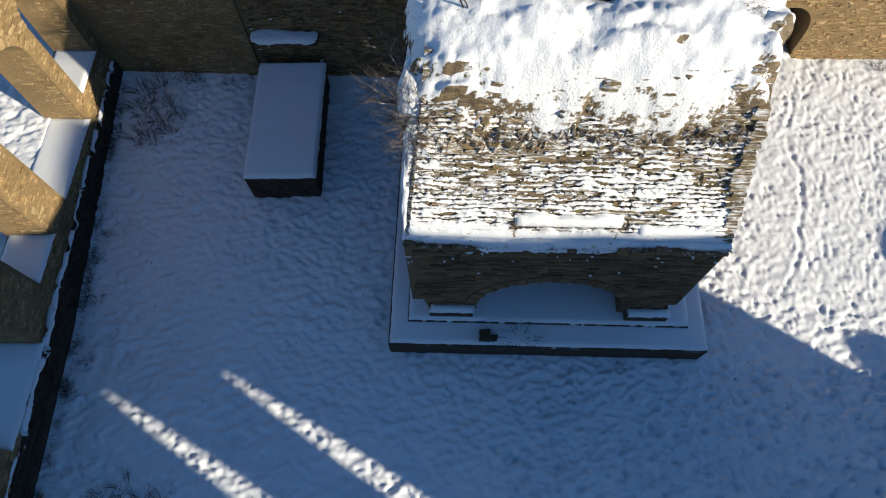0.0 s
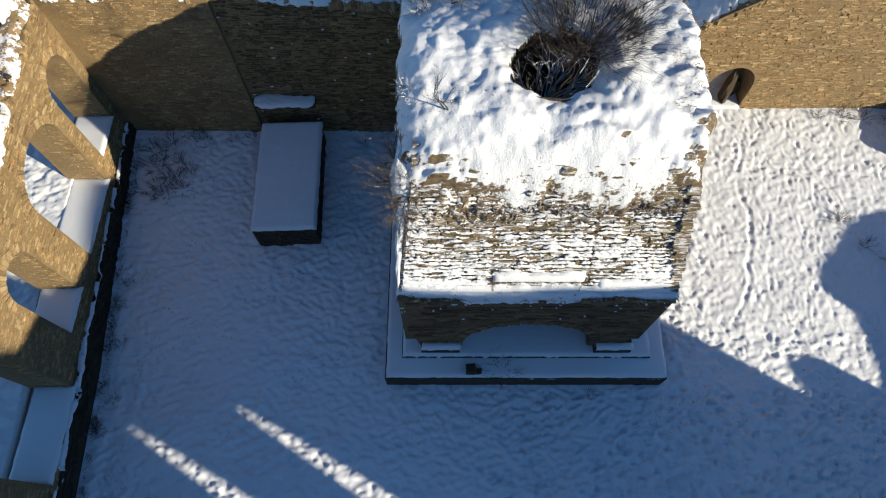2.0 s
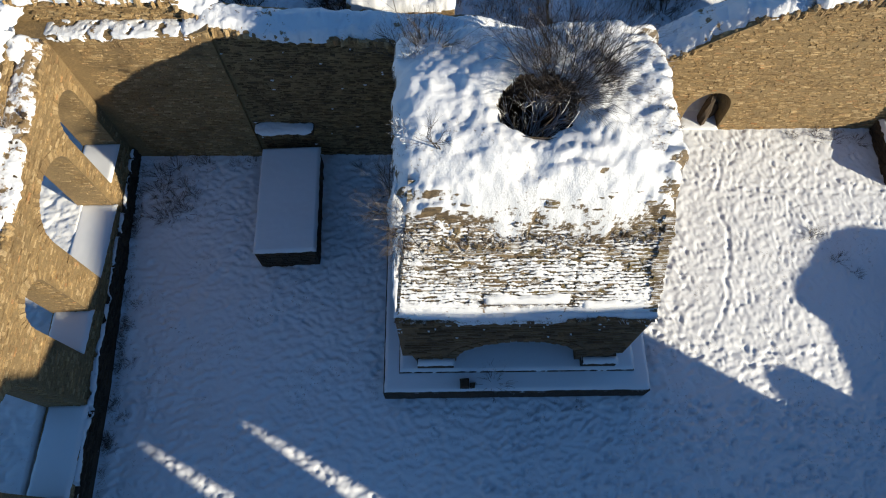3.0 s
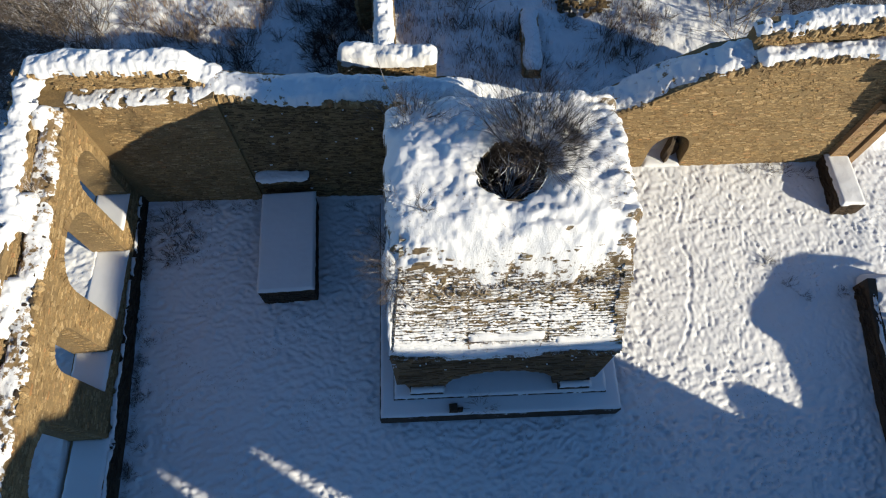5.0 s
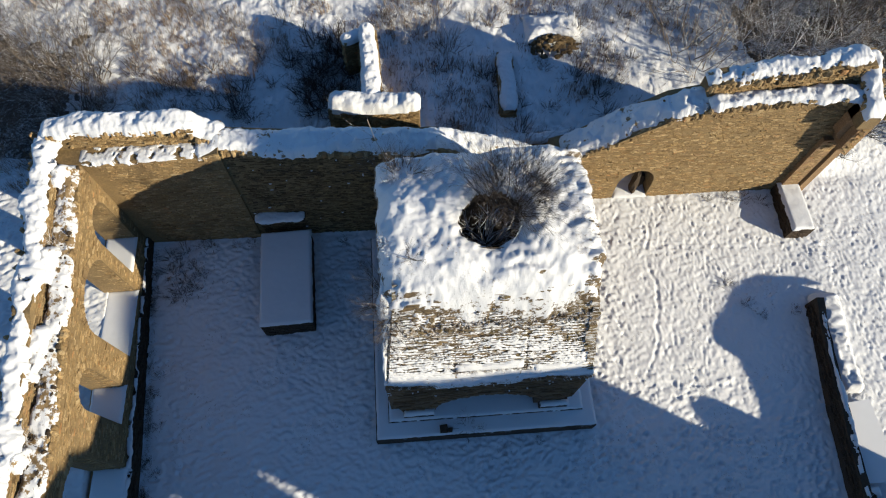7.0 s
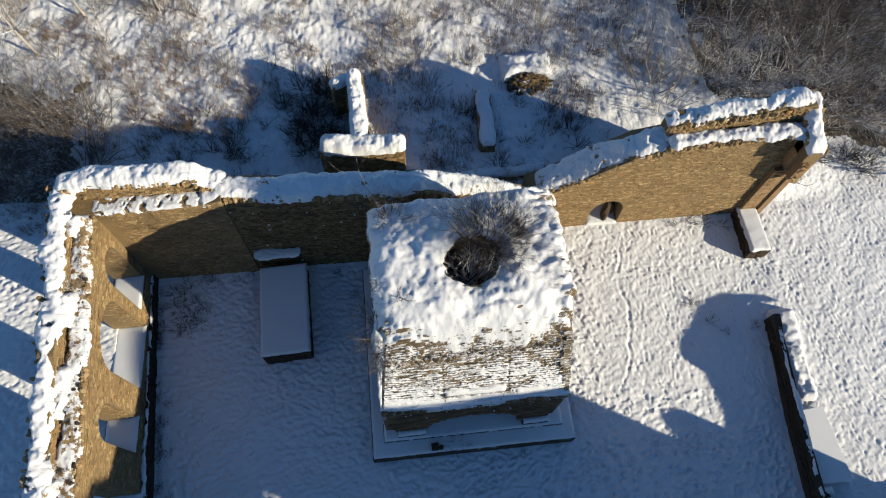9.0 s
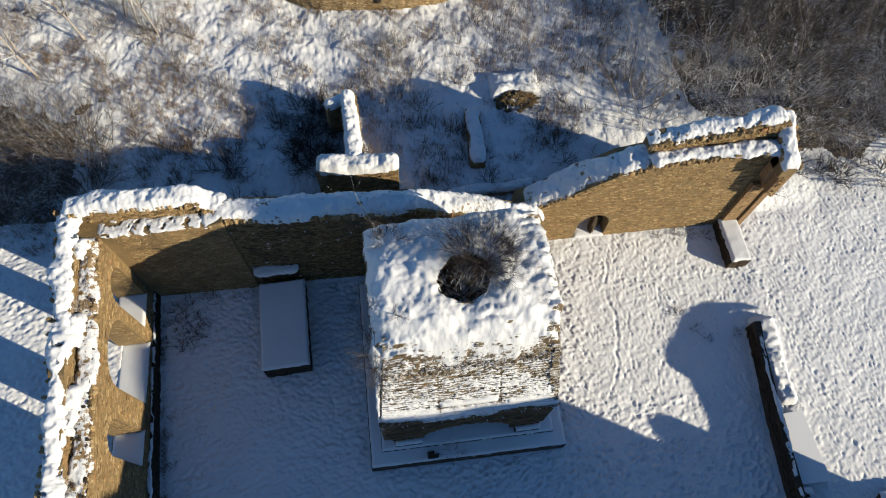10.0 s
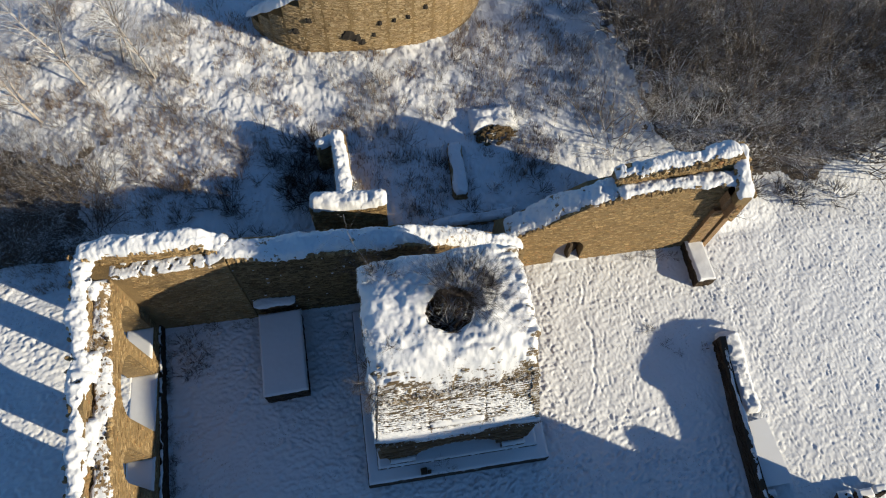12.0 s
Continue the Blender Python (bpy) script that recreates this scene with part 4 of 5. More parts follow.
part("course_snow", grid_mesh("course_snow", XX, SL0.y + along.y * QQ + out.y * H, SL0.z + along.z * QQ + out.z * H, SNOW, keep[:-1, :-1]), tw, "broken snow bands held by the courses", kind="stuff")
# smooth sheet low on the slope and the drift along the eave
def slope_sheet(name, x0, x1, q0, q1, thick, seed, mat=SNOW):
    xs, qs = np.arange(x0, x1, 0.05), np.arange(q0, q1 + 0.001, 0.045)
    XX, QQ = np.meshgrid(xs, qs, indexing="xy")
    d = np.minimum(np.minimum(XX - x0, XX.max() - XX), np.minimum(QQ - q0, QQ.max() - QQ) * 1.6)
    QQ = QQ + np.where(QQ > q1 - 0.08, 0.14 * (fbm(XX * 4, 0 * XX, seed) - 0.5), 0)
    H = 0.03 + thick * np.sqrt(np.clip(d / 0.14, 0, 1)) * (0.7 + 0.6 * fbm(XX * 2, QQ * 2, seed + 1))
    return grid_mesh(name, XX, SL0.y + along.y * QQ + out.y * H, SL0.z + along.z * QQ + out.z * H, mat)


part("snow_sheet", slope_sheet("snow_sheet", -1.32, 5.0, -0.02, 0.24, 0.06, 117, SNOW_RAGGED), tw, "snow clinging above the eave")
part("snow_sheet", slope_sheet("snow_sheet", -1.28, 0.7, 0.2, 0.42, 0.05, 120, SNOW_RAGGED), tw)
part("snow_sheet", slope_sheet("snow_sheet", 0.78, 2.9, 0.3, 0.62, 0.07, 111), tw, "smooth snow sheet on the slope")
part("snow_sheet", slope_sheet("snow_sheet", 3.2, 4.98, 0.12, 0.4, 0.07, 114), tw)
part("eave_drift", snow_strip("eave_drift", [(TX0 - 0.03, 1.0, 4.66, 0.2, 0.19), (5.12, 1.0, 4.66, 0.2, 0.19)], 0.12, 83, rag=0.17, droop=0.13, step=0.04, mat=SNOW_RAGGED), tw, "snow along the eave")
part("hip_snow", snow_strip("hip_snow", [(-1.42, 1.0, 4.66, 0.07, 0.1), (-1.31, 1.7, 5.8, 0.07, 0.12), (-1.14, 2.3, 6.9, 0.1, 0.15)], 0.08, 84, rag=0.16, gaps=0.4, mat=SNOW_RAGGED), tw)
# stones of the eave course
for k in range(26):
    x = TX0 + 6.5 * (k + 0.1) / 26
    gg = Geo()
    block(gg, x, x + 0.23 + rnd.uniform(-0.05, 0.02), 0.8 + rnd.uniform(-0.04, 0.04), 1.05, 4.54, 4.67 + rnd.uniform(-0.02, 0.05), 0.02, 0.015, rnd)
    part("eave_stone", gg.mesh("eave_stone", TOWER_PIECE), tw)
# quoins up the eastern hip and the ragged lip below the snow
for k in range(24):
    q = slope_len * (k + 0.2) / 24
    p = SL0 + along * q
    gg = Geo()
    block(gg, 4.78 + rnd.uniform(-0.1, 0.1) - 0.1 * k / 24, 5.05 - 0.1 * k / 24 + rnd.uniform(-0.04, 0.05), p.y - 0.06 + rnd.uniform(-0.03, 0.02), p.y + 0.4, p.z - 0.02, p.z + 0.1, 0.015, 0.01, rnd)
    part("quoin", gg.mesh("quoin", SLATE), tw)
for k in range(70):
    x = -1.0 + 5.9 * (k + rnd.random() * 0.6) / 70
    k2 = 0.74 + 0.01 * (x + 1) + rnd.uniform(-0.05, 0.07)
    p = SL0 + along * slope_len * k2 + Vector((0, 0.02, 0))
    gg = Geo()
    w = rnd.uniform(0.06, 0.22)
    rock(gg, x, p.y + 0.02, p.z - 0.02, w, 0.16, rnd.uniform(0.05, 0.11), rnd)
    part("lip_stone", gg.mesh("lip_stone", SLATE), tw)
# stones showing through the tower's snow
for x, y, w in ((2.15, 2.5, 0.2), (1.9, 2.4, 0.1), (1.45, 2.3, 0.1), (0.1, 2.2, 0.15), (-0.35, 2.25, 0.18), (4.55, 2.7, 0.18)):
    z = float(Z[int((y - 1.7) / 0.05), int((x + 1.5) / 0.05)])
    gg = Geo()
    rock(gg, x, y, z - 0.03, w, 0.12, 0.07, rnd)
    part("bare_stone", gg.mesh("bare_stone", SLATE), tw)

for k in range(40):
    if k < 26:
        x, y = rnd.uniform(-1.0, 4.9), rnd.uniform(2.05, 2.75)
    else:
        cx, cy = ((4.6, 2.75), (4.72, 3.15), (4.5, 3.7), (4.78, 4.2))[k % 4]
        x, y = cx + rnd.gauss(0, 0.1), cy + rnd.gauss(0, 0.13)
    z = float(Z[int((y - 1.7) / 0.05), int((x + 1.5) / 0.05)])
    w = rnd.uniform(0.08, 0.2) if k < 26 else rnd.uniform(0.04, 0.1)
    gg = Geo()
    rock(gg, x, y, z - 0.06, w, 0.06, rnd.uniform(0.03, 0.06), rnd)
    part("bare_stone", gg.mesh("bare_stone", SLATE), tw)
TOP_Z = Z

# ---- snow on the walls ----
PARAPET = [(-12.2, 9.62, 7.0, 0.42, 0.4), (-9.6, 9.62, 7.1, 0.42, 0.42), (-7.5, 9.62, 6.98, 0.44, 0.44), (-7.0, 9.55, 6.5, 0.5, 0.5), (-6.45, 9.55, 6.42, 0.5, 0.4)]
BACK_CAP = [(-7.45, 9.3, 6.2, 0.5, 0.6), (-6.4, 9.25, 6.38, 0.48, 0.52), (-4.6, 9.25, 6.1, 0.5, 0.5), (-1.9, 9.3, 5.85, 0.5, 0.55), (0.8, 9.3, 5.75, 0.5, 0.52), (2.4, 9.3, 5.15, 0.5, 0.5), (5.7, 9.35, 3.75, 0.5, 0.5), (6.4, 9.5, 3.4, 0.5, 0.5)]
EAST_CAP = [(5.75, 10.2, 3.35, 0.62, 0.6), (6.4, 10.2, 3.75, 0.62, 0.6), (7.0, 10.2, 4.1, 0.62, 0.62), (7.8, 10.2, 4.7, 0.62, 0.62), (8.5, 10.2, 5.15, 0.62, 0.62), (9.3, 10.2, 5.8, 0.62, 0.64), (10.0, 10.2, 5.95, 0.62, 0.66), (10.9, 10.2, 6.15, 0.6, 0.64)]
EAST_HIGH = [(10.4, 10.5, 6.75, 0.4, 0.4), (12.5, 10.5, 7.1, 0.46, 0.42), (14.5, 10.5, 7.38, 0.5, 0.42), (16.0, 10.55, 7.5, 0.5, 0.4)]
EAST_END = [(15.95, 8.6, 6.6, 0.38, 0.4), (16.0, 9.3, 6.95, 0.34, 0.36), (16.02, 10.2, 7.3, 0.34, 0.36), (16.0, 10.85, 7.5, 0.38, 0.36)]
EAST_WALK = [(10.5, 9.8, 6.3, 0.32, 0.32), (12.5, 9.8, 6.5, 0.3, 0.32), (15.0, 9.75, 6.75, 0.35, 0.4), (16.1, 9.6, 6.75, 0.45, 0.55)]
part("snow_cap", snow_strip("snow_cap", PARAPET, 0.22, 201, lump=0.6, step=0.035), bw, "thick lumpy snow on the parapet")
part("snow_cap", snow_strip("snow_cap", BACK_CAP, 0.22, 202, lump=0.6, step=0.04, mat=SNOW_RAGGED, rag=0.24), bw)
part("snow_ledge", snow_strip("snow_ledge", [(-11.2, 8.95, 6.27, 0.3, 0.3), (-9, 8.95, 6.3, 0.3, 0.3), (-6.7, 8.95, 6.3, 0.3, 0.3)], 0.05, 203, gaps=0.34, droop=0.08, mat=SNOW_RAGGED, step=0.04), bw, "thin broken snow on the wall walk")
part("snow_cap", snow_strip("snow_cap", EAST_CAP, 0.22, 211, lump=0.9, step=0.035, rag=0.3, mat=SNOW_RAGGED), ew, "thick stepped snow on the wall top")
part("snow_cap", snow_strip("snow_cap", EAST_HIGH, 0.2, 212, lump=0.8, step=0.035, rag=0.26, mat=SNOW_RAGGED), ew)
part("snow_ledge", snow_strip("snow_ledge", EAST_WALK, 0.16, 213, lump=0.55, step=0.04), ew)
for path_, owner_, n_, sd in ((PARAPET, bw, 7, 1), (BACK_CAP, bw, 15, 2), (EAST_CAP, ew, 18, 3), (EAST_HIGH, ew, 14, 4), (EAST_WALK, ew, 11, 5)):
    part("coping_rubble", coping(path_, n_, sd), owner_, kind="stuff")
part("snow_cap", snow_strip("snow_cap", [(15.6, 9.15, 6.58, 0.45, 0.3), (16.1, 9.15, 6.6, 0.45, 0.34)], 0.18, 214), ew)
part("snow_cap", snow_strip("snow_cap", EAST_END, 0.24, 215, rag=0.26, droop=0.2), ew, "heavy snow wrapping the wall end")
part("coping_rubble", coping(EAST_END, 9, 17, 1), ew, kind="stuff")
part("coping_rubble", coping(EAST_END, 6, 18, -1), ew, kind="stuff")
def along_arc(d, wl, wr, dz):
    return [(*arc.p(q, 0, d)[:2], interp(ARC_TOP, q) + dz, wl, wr) for q in (0.0, 2.0, 4.0, 6.0, 8.4, 11.0, 19.0)]


OUTER = [(*arc.p(-1.0, 0, -1.0)[:2], 6.85, 0.4, 0.4)] + along_arc(-0.95, 0.36, 0.34, 0.55)
INNER = along_arc(-0.32, 0.32, 0.34, 0.03)
part("snow_cap", snow_strip("snow_cap", OUTER, 0.22, 221, lump=0.8, gaps=0.24, rag=0.3, step=0.04), aw, "uneven snow along the outer wall top")
part("snow_ledge", snow_strip("snow_ledge", INNER, 0.13, 222, lump=0.9, rag=0.24, droop=0.08, step=0.035, cols=27, mat=SNOW_THIN), aw, "patchy thin snow on the inner wall top")
for k, (q0, q1) in enumerate(((0.15, 0.95), (3.0, 4.2), (5.5, 7.2), (9.0, 9.7), (10.6, 12.2), (14.0, 15.2))):
    part("snow_slump", snow_strip("snow_slump", [(*arc.p(q, 0, -0.58)[:2], interp(ARC_TOP, q) + 0.3, 0.26, 0.26) for q in (q0, (q0 + q1) / 2, q1)], 0.22, 230 + k, rag=0.3, droop=0.28, mat=SNOW_RAGGED), aw, "slumped snow between the two wall tops")
part("coping_rubble", coping(INNER, 16, 9, 1, size=(0.03, 0.1), spread=(-0.9, 0.9), lift=0.06, mat=DARK_STONE), aw, kind="stuff")
part("coping_rubble", coping(OUTER, 5, 6), aw, kind="stuff")
part("coping_rubble", coping(INNER, 7, 8, 1, size=(0.04, 0.12)), aw, kind="stuff")
for (c, h, sp, ap), sill in zip(ARCHES, SILLS):
    y = 8.65 - c
    x = arc.p(c, 0)[0]
    part("snow_sill", snow_slab("snow_sill", x - 1.13, x + 0.02, y - h, y + h, sill, 0.06, int(c * 5), lump=0.1), aw, "smooth snow on the sill")
part("footing_snow", snow_strip("footing_snow", [(*arc.p(0.1, 0, 0.09)[:2], 0.94, 0.07, 0.05), (*arc.p(19, 0, 0.09)[:2], 0.56, 0.07, 0.05)], 0.05, 223, rag=0.12, gaps=0.42, cols=7, droop=0.03), aw)
part("door_snow", snow_slab("door_snow", 8.42, 9.9, 9.4, 10.85, 0.55, 0.08, 33, mat=SNOW, lump=0.6, soft=0.3), ew)
gg = Geo()
rock(gg, 9.3, 9.8, 0.6, 0.16, 0.26, 1.3, random.Random(3))
part("slab", gg.mesh("slab", DARK_STONE), ew, "upright broken slab in the doorway")
gg = Geo()
rock(gg, 9.68, 10.2, 0.6, 0.28, 0.35, 0.6, random.Random(4))
part("rubble", gg.mesh("rubble", DARK_STONE), ew)

part("coping_rubble", coping(EAST_CAP, 5, 15, spread=(-0.4, 0.9), lift=0.12, size=(0.04, 0.1)), ew, kind="stuff")
part("coping_rubble", coping(EAST_HIGH, 4, 16, spread=(0.2, 1.0), lift=0.1, size=(0.04, 0.1)), ew, kind="stuff")

# ---- stone stub and low wall on the east side ----
st = thing("wall_stub", "low dark stone stub topped with snow beside the wall", "stone stub")
g = Geo()
block(g, 15.55, 16.5, 7.15, 9.45, -0.1, 0.95, 0.02)
stones(g, Face(15.55, 9.45, 0, -1), 0, 2.3, 0.1, 0.95, lambda s, z: 0 < s < 2.3 and z < 0.93, 301, proud=(0, 0.05))
stones(g, Face(15.55, 7.15, 1, 0), 0, 0.95, 0.1, 0.95, lambda s, z: 0 < s < 0.95 and z < 0.93, 302, proud=(0, 0.05))
part("body", g.mesh("body", DARK_STONE), st)
part("snow_cover", snow_slab("snow_cover", 15.55, 16.5, 7.15, 9.45, 0.94, 0.12, 303, mat=SNOW), st)
lw = thing("low_wall", "long low dark rubble wall partly buried in snow", "low wall")
low_f = Face(15.62, 4.2, -0.0868, -0.9962)
g = Geo()
strip(g, low_f, arcade_cols(0, 9.5, lambda s: -0.4, lambda s: 0.62 + 0.25 * math.exp(-s), [], 0.2, 0.12, 310), 0, -0.3)
stones(g, low_f, 0, 9.5, 0, 0.9, lambda s, z: 0 < s < 9.5 and z < 0.6, 311, proud=(0, 0.06))
part("body", g.mesh("body", DARK_STONE), lw)
part("snow_cap", snow_strip("snow_cap", [(15.8, 4.2, 0.75, 0.1, 0.06), (15.58, 2.0, 0.62, 0.1, 0.06), (14.97, -5.2, 0.62, 0.1, 0.06)], 0.07, 312, rag=0.12, gaps=0.4, cols=9, droop=0.04), lw)
bank = thing("snow_bank", "rounded snow drift heaped behind the low wall", "snow drift")
part("drift", snow_strip("drift", [(16.45, 4.6, 0.2, 0.55, 0.75), (16.3, 2.0, 0.1, 0.5, 0.6), (16.2, 0.5, 0.1, 0.5, 0.5)], 0.34, 313, lump=0.3, rag=0.1), bank)
sb = thing("covered_slab", "flat stone slab under smooth snow beside the low wall", "stone slab")
g = Geo()
v = [(15.5, 0.1, 0), (16.6, 0.2, 0), (16.75, -2.75, 0), (15.4, -2.75, 0)]
g.add([(x, y, -0.2) for x, y, _ in v] + [(x, y, 0.36) for x, y, _ in v], [(4, 7, 6, 5)] + [(k, k + 4, (k + 1) % 4 + 4, (k + 1) % 4) for k in range(4)])
part("body", g.mesh("body", SNOW_FLAT), sb)
rb = random.Random(9)
for x, y, w, h_ in ((15.5, -3.1, 0.35, 0.75), (18.9, -3.7, 0.4, 0.5), (19.8, -3.8, 0.45, 0.55), (20.6, -3.7, 0.4, 0.5), (18.1, -4.1, 0.35, 0.4)):
    bo = thing("boulder", "dark rough stone lying half buried in snow", "stone", "fallen stones", at=(x, y, gz(x, y) - 0.1))
    g = Geo()
    rock(g, 0, 0, 0, w, w * 0.7, h_, rb)
    part("rock", g.mesh("rock", DARK_STONE), bo)
    part("snow_cover", snow_slab("snow_cover", -w * 0.8, w * 0.8, -w * 0.2, w * 0.6, h_ - 0.05, 0.1, 5), bo)

# ---- ruins behind the wall ----
def rear_wall(name, label, pieces, seed, snow_t=0.3):
    th = thing(name, label, "ruin")
    g = Geo()
    s_ = Geo()
    for (x0, y0), (x1, y1), wd, zt in pieces:
        L = math.hypot(x1 - x0, y1 - y0)
        ux, uy = (x1 - x0) / L, (y1 - y0) / L
        fc = Face(x0 + uy * wd / 2, y0 - ux * wd / 2, ux, uy)
        strip(g, fc, arcade_cols(0, L, lambda s: 0.3, lambda s: zt, [], 0.2, 0.15, seed), 0, -wd)
        for f2 in (fc, Face(fc.p(L, 0, -wd)[0], fc.p(L, 0, -wd)[1], -ux, -uy)):
            stones(s_, f2, 0, L, 0.9, zt, lambda s, z, L=L, zt=zt: 0 < s < L and z < zt - 0.08, seed, proud=(0, 0.1))
        fe = Face(x0 + uy * wd / 2 - uy * wd, y0 - ux * wd / 2 + ux * wd, uy, -ux)
        stones(s_, fe, 0, wd, 0.9, zt, lambda s, z, wd=wd, zt=zt: 0 < s < wd and z < zt - 0.08, seed + 1, proud=(0, 0.08))
        part("snow_cap", snow_strip("snow_cap", [(x0 - ux * 0.05, y0 - uy * 0.05, zt, wd / 2 + 0.04, wd / 2 + 0.04), (x1 + ux * 0.05, y1 + uy * 0.05, zt, wd / 2 + 0.04, wd / 2 + 0.04)], snow_t, seed + 3, rag=0.13, lump=0.45), th)
    part("core", g.mesh("core", MORTAR), th)
    part("masonry", s_.mesh("masonry", STONE), th, kind="stuff")
    return th


rear_wall("ruined_cross_wall", "T-shaped stump of rubble wall under thick snow", [((-3.3, 12.75), (0.3, 12.5), 0.95, 3.75), ((-1.62, 12.75), (-1.73, 16.8), 0.66, 3.72), ((-2.8, 16.2), (-1.5, 16.7), 0.5, 3.5)], 401)
rear_wall("low_ruin_wall", "narrow low wall remnant topped with snow", [((4.25, 13.35), (4.4, 16.6), 0.65, 1.95)], 411, 0.12)
rear_wall("low_ruin_wall", "buried wall line beside the cross wall", [((2.6, 12.0), (7.0, 12.2), 0.5, 1.5)], 431, 0.12)
rm = thing("rubble_mound", "heap of broken masonry half buried in snow on the slope", "rubble", at=(6.8, 17.3, gz(6.8, 17.3)))
part("drift", snow_slab("drift", -1.3, 1.4, -0.1, 1.6, -0.12, 0.75, 425, mat=SNOW, lump=0.5, soft=0.8, rag=0.2), rm, "snow lying on the heap")
rm_r = random.Random(425)
for k in range(120):
    a, r_ = rm_r.uniform(0, 6.28), rm_r.uniform(0, 1) ** 0.6
    gg = Geo()
    rock(gg, 1.25 * r_ * math.cos(a), -0.15 + 0.65 * r_ * math.sin(a), 0.6 * (1 - r_ ** 2) - 0.05, rm_r.uniform(0.06, 0.2), rm_r.uniform(0.05, 0.11), rm_r.uniform(0.03, 0.08), rm_r)
    part("rubble_stone", gg.mesh("rubble_stone", SHADE_BROWN_PIECE), rm)
# far curved wall
fa = thing("apse_wall", "curved sunlit rubble wall standing on the slope", "wall")
g, s_ = Geo(), Geo()
NSEG = 14
pts = []
for k in range(NSEG + 1):
    a = radians(205 + 140 * k / NSEG)
    ca, sa = math.cos(a), math.sin(a)
    pts.append((0.7 + 7.3 * math.copysign(abs(ca) ** 0.8, ca), 29.15 + 5.3 * math.copysign(abs(sa) ** 0.8, sa)))
for k in range(NSEG):
    (x0, y0), (x1, y1) = pts[k], pts[k + 1]
    L = math.hypot(x1 - x0, y1 - y0)
    fc = Face(x0, y0, (x1 - x0) / L, (y1 - y0) / L)
    zt = min(6.2, 2.8 + 0.75 * k) + 0.15 * math.sin(k * 2.3)
    strip(g, fc, [(0, 0.5, zt), (L, 0.5, zt)], 0, -0.9)
    stones(s_, fc, 0, L, 1.4, zt, lambda s, z, L=L: 0 < s < L, 441 + k, proud=(0, 0.05), fill=0.96)
part("core", g.mesh("core", MORTAR), fa)
# Eroded hollows likewise: near-black lumps, shade in the colour, no real depth.
for hx, hz, hw in ((-0.5, 3.2, 0.45), (-0.1, 3.0, 0.35), (0.2, 2.7, 0.25), (1.3, 4.0, 0.16), (2.1, 4.1, 0.14), (2.9, 4.2, 0.15), (3.9, 4.6, 0.2), (0.9, 3.2, 0.14), (-2.6, 4.3, 0.2), (-3.4, 3.4, 0.25)):
    gg = Geo()
    rock(gg, hx, 29.15 - 5.3 * (1 - abs((hx - 0.7) / 7.3) ** 2.5) ** 0.4 + 0.02, hz, hw, 0.14, hw * 0.8, random.Random(int(hx * 10)))
    part("hollow_shade", gg.mesh("hollow_shade", bpy.data.materials["hole_shadow"]), fa)
part("masonry", s_.mesh("masonry", CREAM_STONE), fa, kind="stuff")
part("snow_cap", snow_strip("snow_cap", [(x, y + 0.45, min(6.2, 2.7 + 0.75 * k), 0.55, 0.5) for k, (x, y) in enumerate(pts)], 0.3, 449), fa)

# ---- shrubs, trees and dry grass ----
rs = random.Random(77)
V_DARK = [shrub_mesh(500 + k, 2.0, 15, 0.8, 2, 0.018, (TWIG, TWIG_DARK)[k % 2], 0.6) for k in range(4)]
V_FROST = [shrub_mesh(510 + k, 1.4, 16, 0.6, 2, 0.017, TWIG_FROST, 0.6) for k in range(4)]
V_PALE = [shrub_mesh(515 + k, 2.1, 9, 0.8, 2, 0.02, TWIG_FROST, 0.8) for k in range(4)]
V_TUFT = [shrub_mesh(550 + k, 0.7, 16, 0.35, 1, 0.011, TWIG, 0.7) for k in range(3)]
V_SMALL = [shrub_mesh(520 + k, 0.5, 24, 0.32, 1, 0.012, TWIG_BLACK, 0.9) for k in range(3)]


def shrub(me, x, y, z, k, label, group="shrubs"):
    ob = tagged(new("shrub", me), label, "shrub", group)
    ob.matrix_world = Matrix.Translation((x, y, z)) @ Matrix.Rotation(rs.uniform(0, 6.28), 4, "Z") @ Matrix.Scale(k, 4)
    return ob


def tuft(me, x, y, k, geo):
    """Adds a turned and scaled copy of a shrub's shape to a joined growth."""
    a, z = rs.uniform(0, 6.28), gz(x, y)
    ca, sa = math.cos(a) * k, math.sin(a) * k
    geo.add([(x + v.co.x * ca - v.co.y * sa, y + v.co.x * sa + v.co.y * ca, z + v.co.z * k) for v in me.vertices], [tuple(p.vertices) for p in me.polygons])


n_ = 0
while n_ < 92:
    x, y = rs.uniform(11, 36), rs.uniform(12.6, 33)
    if x < 15.5 + (y < 20) * 1.5 and rs.random() < 0.85 or y < 12.6 + max(0, (17 - x)) * 0.3 or (x > 18 and y < 12.6):
        continue
    shrub(rs.choice(V_DARK), x, y, gz(x, y), rs.uniform(1.1, 2.0), "dense bare brown shrub dusted with frost", "thicket")
    n_ += 1
for _ in range(105):
    x, y = rs.uniform(15.5, 34), rs.uniform(13.2, 31)
    shrub(rs.choice(V_PALE), x, y, gz(x, y) + 0.45, rs.uniform(0.7, 1.25), "pale frosted shrub standing in the brown thicket", "thicket")
for _ in range(8):
    x, y = rs.uniform(-22, -14), rs.uniform(12.8, 18.0)
    shrub(rs.choice(V_PALE), x, y, gz(x, y) + 0.1, rs.uniform(0.6, 1.0), "pale frosted shrub standing in the brown thicket", "thicket")
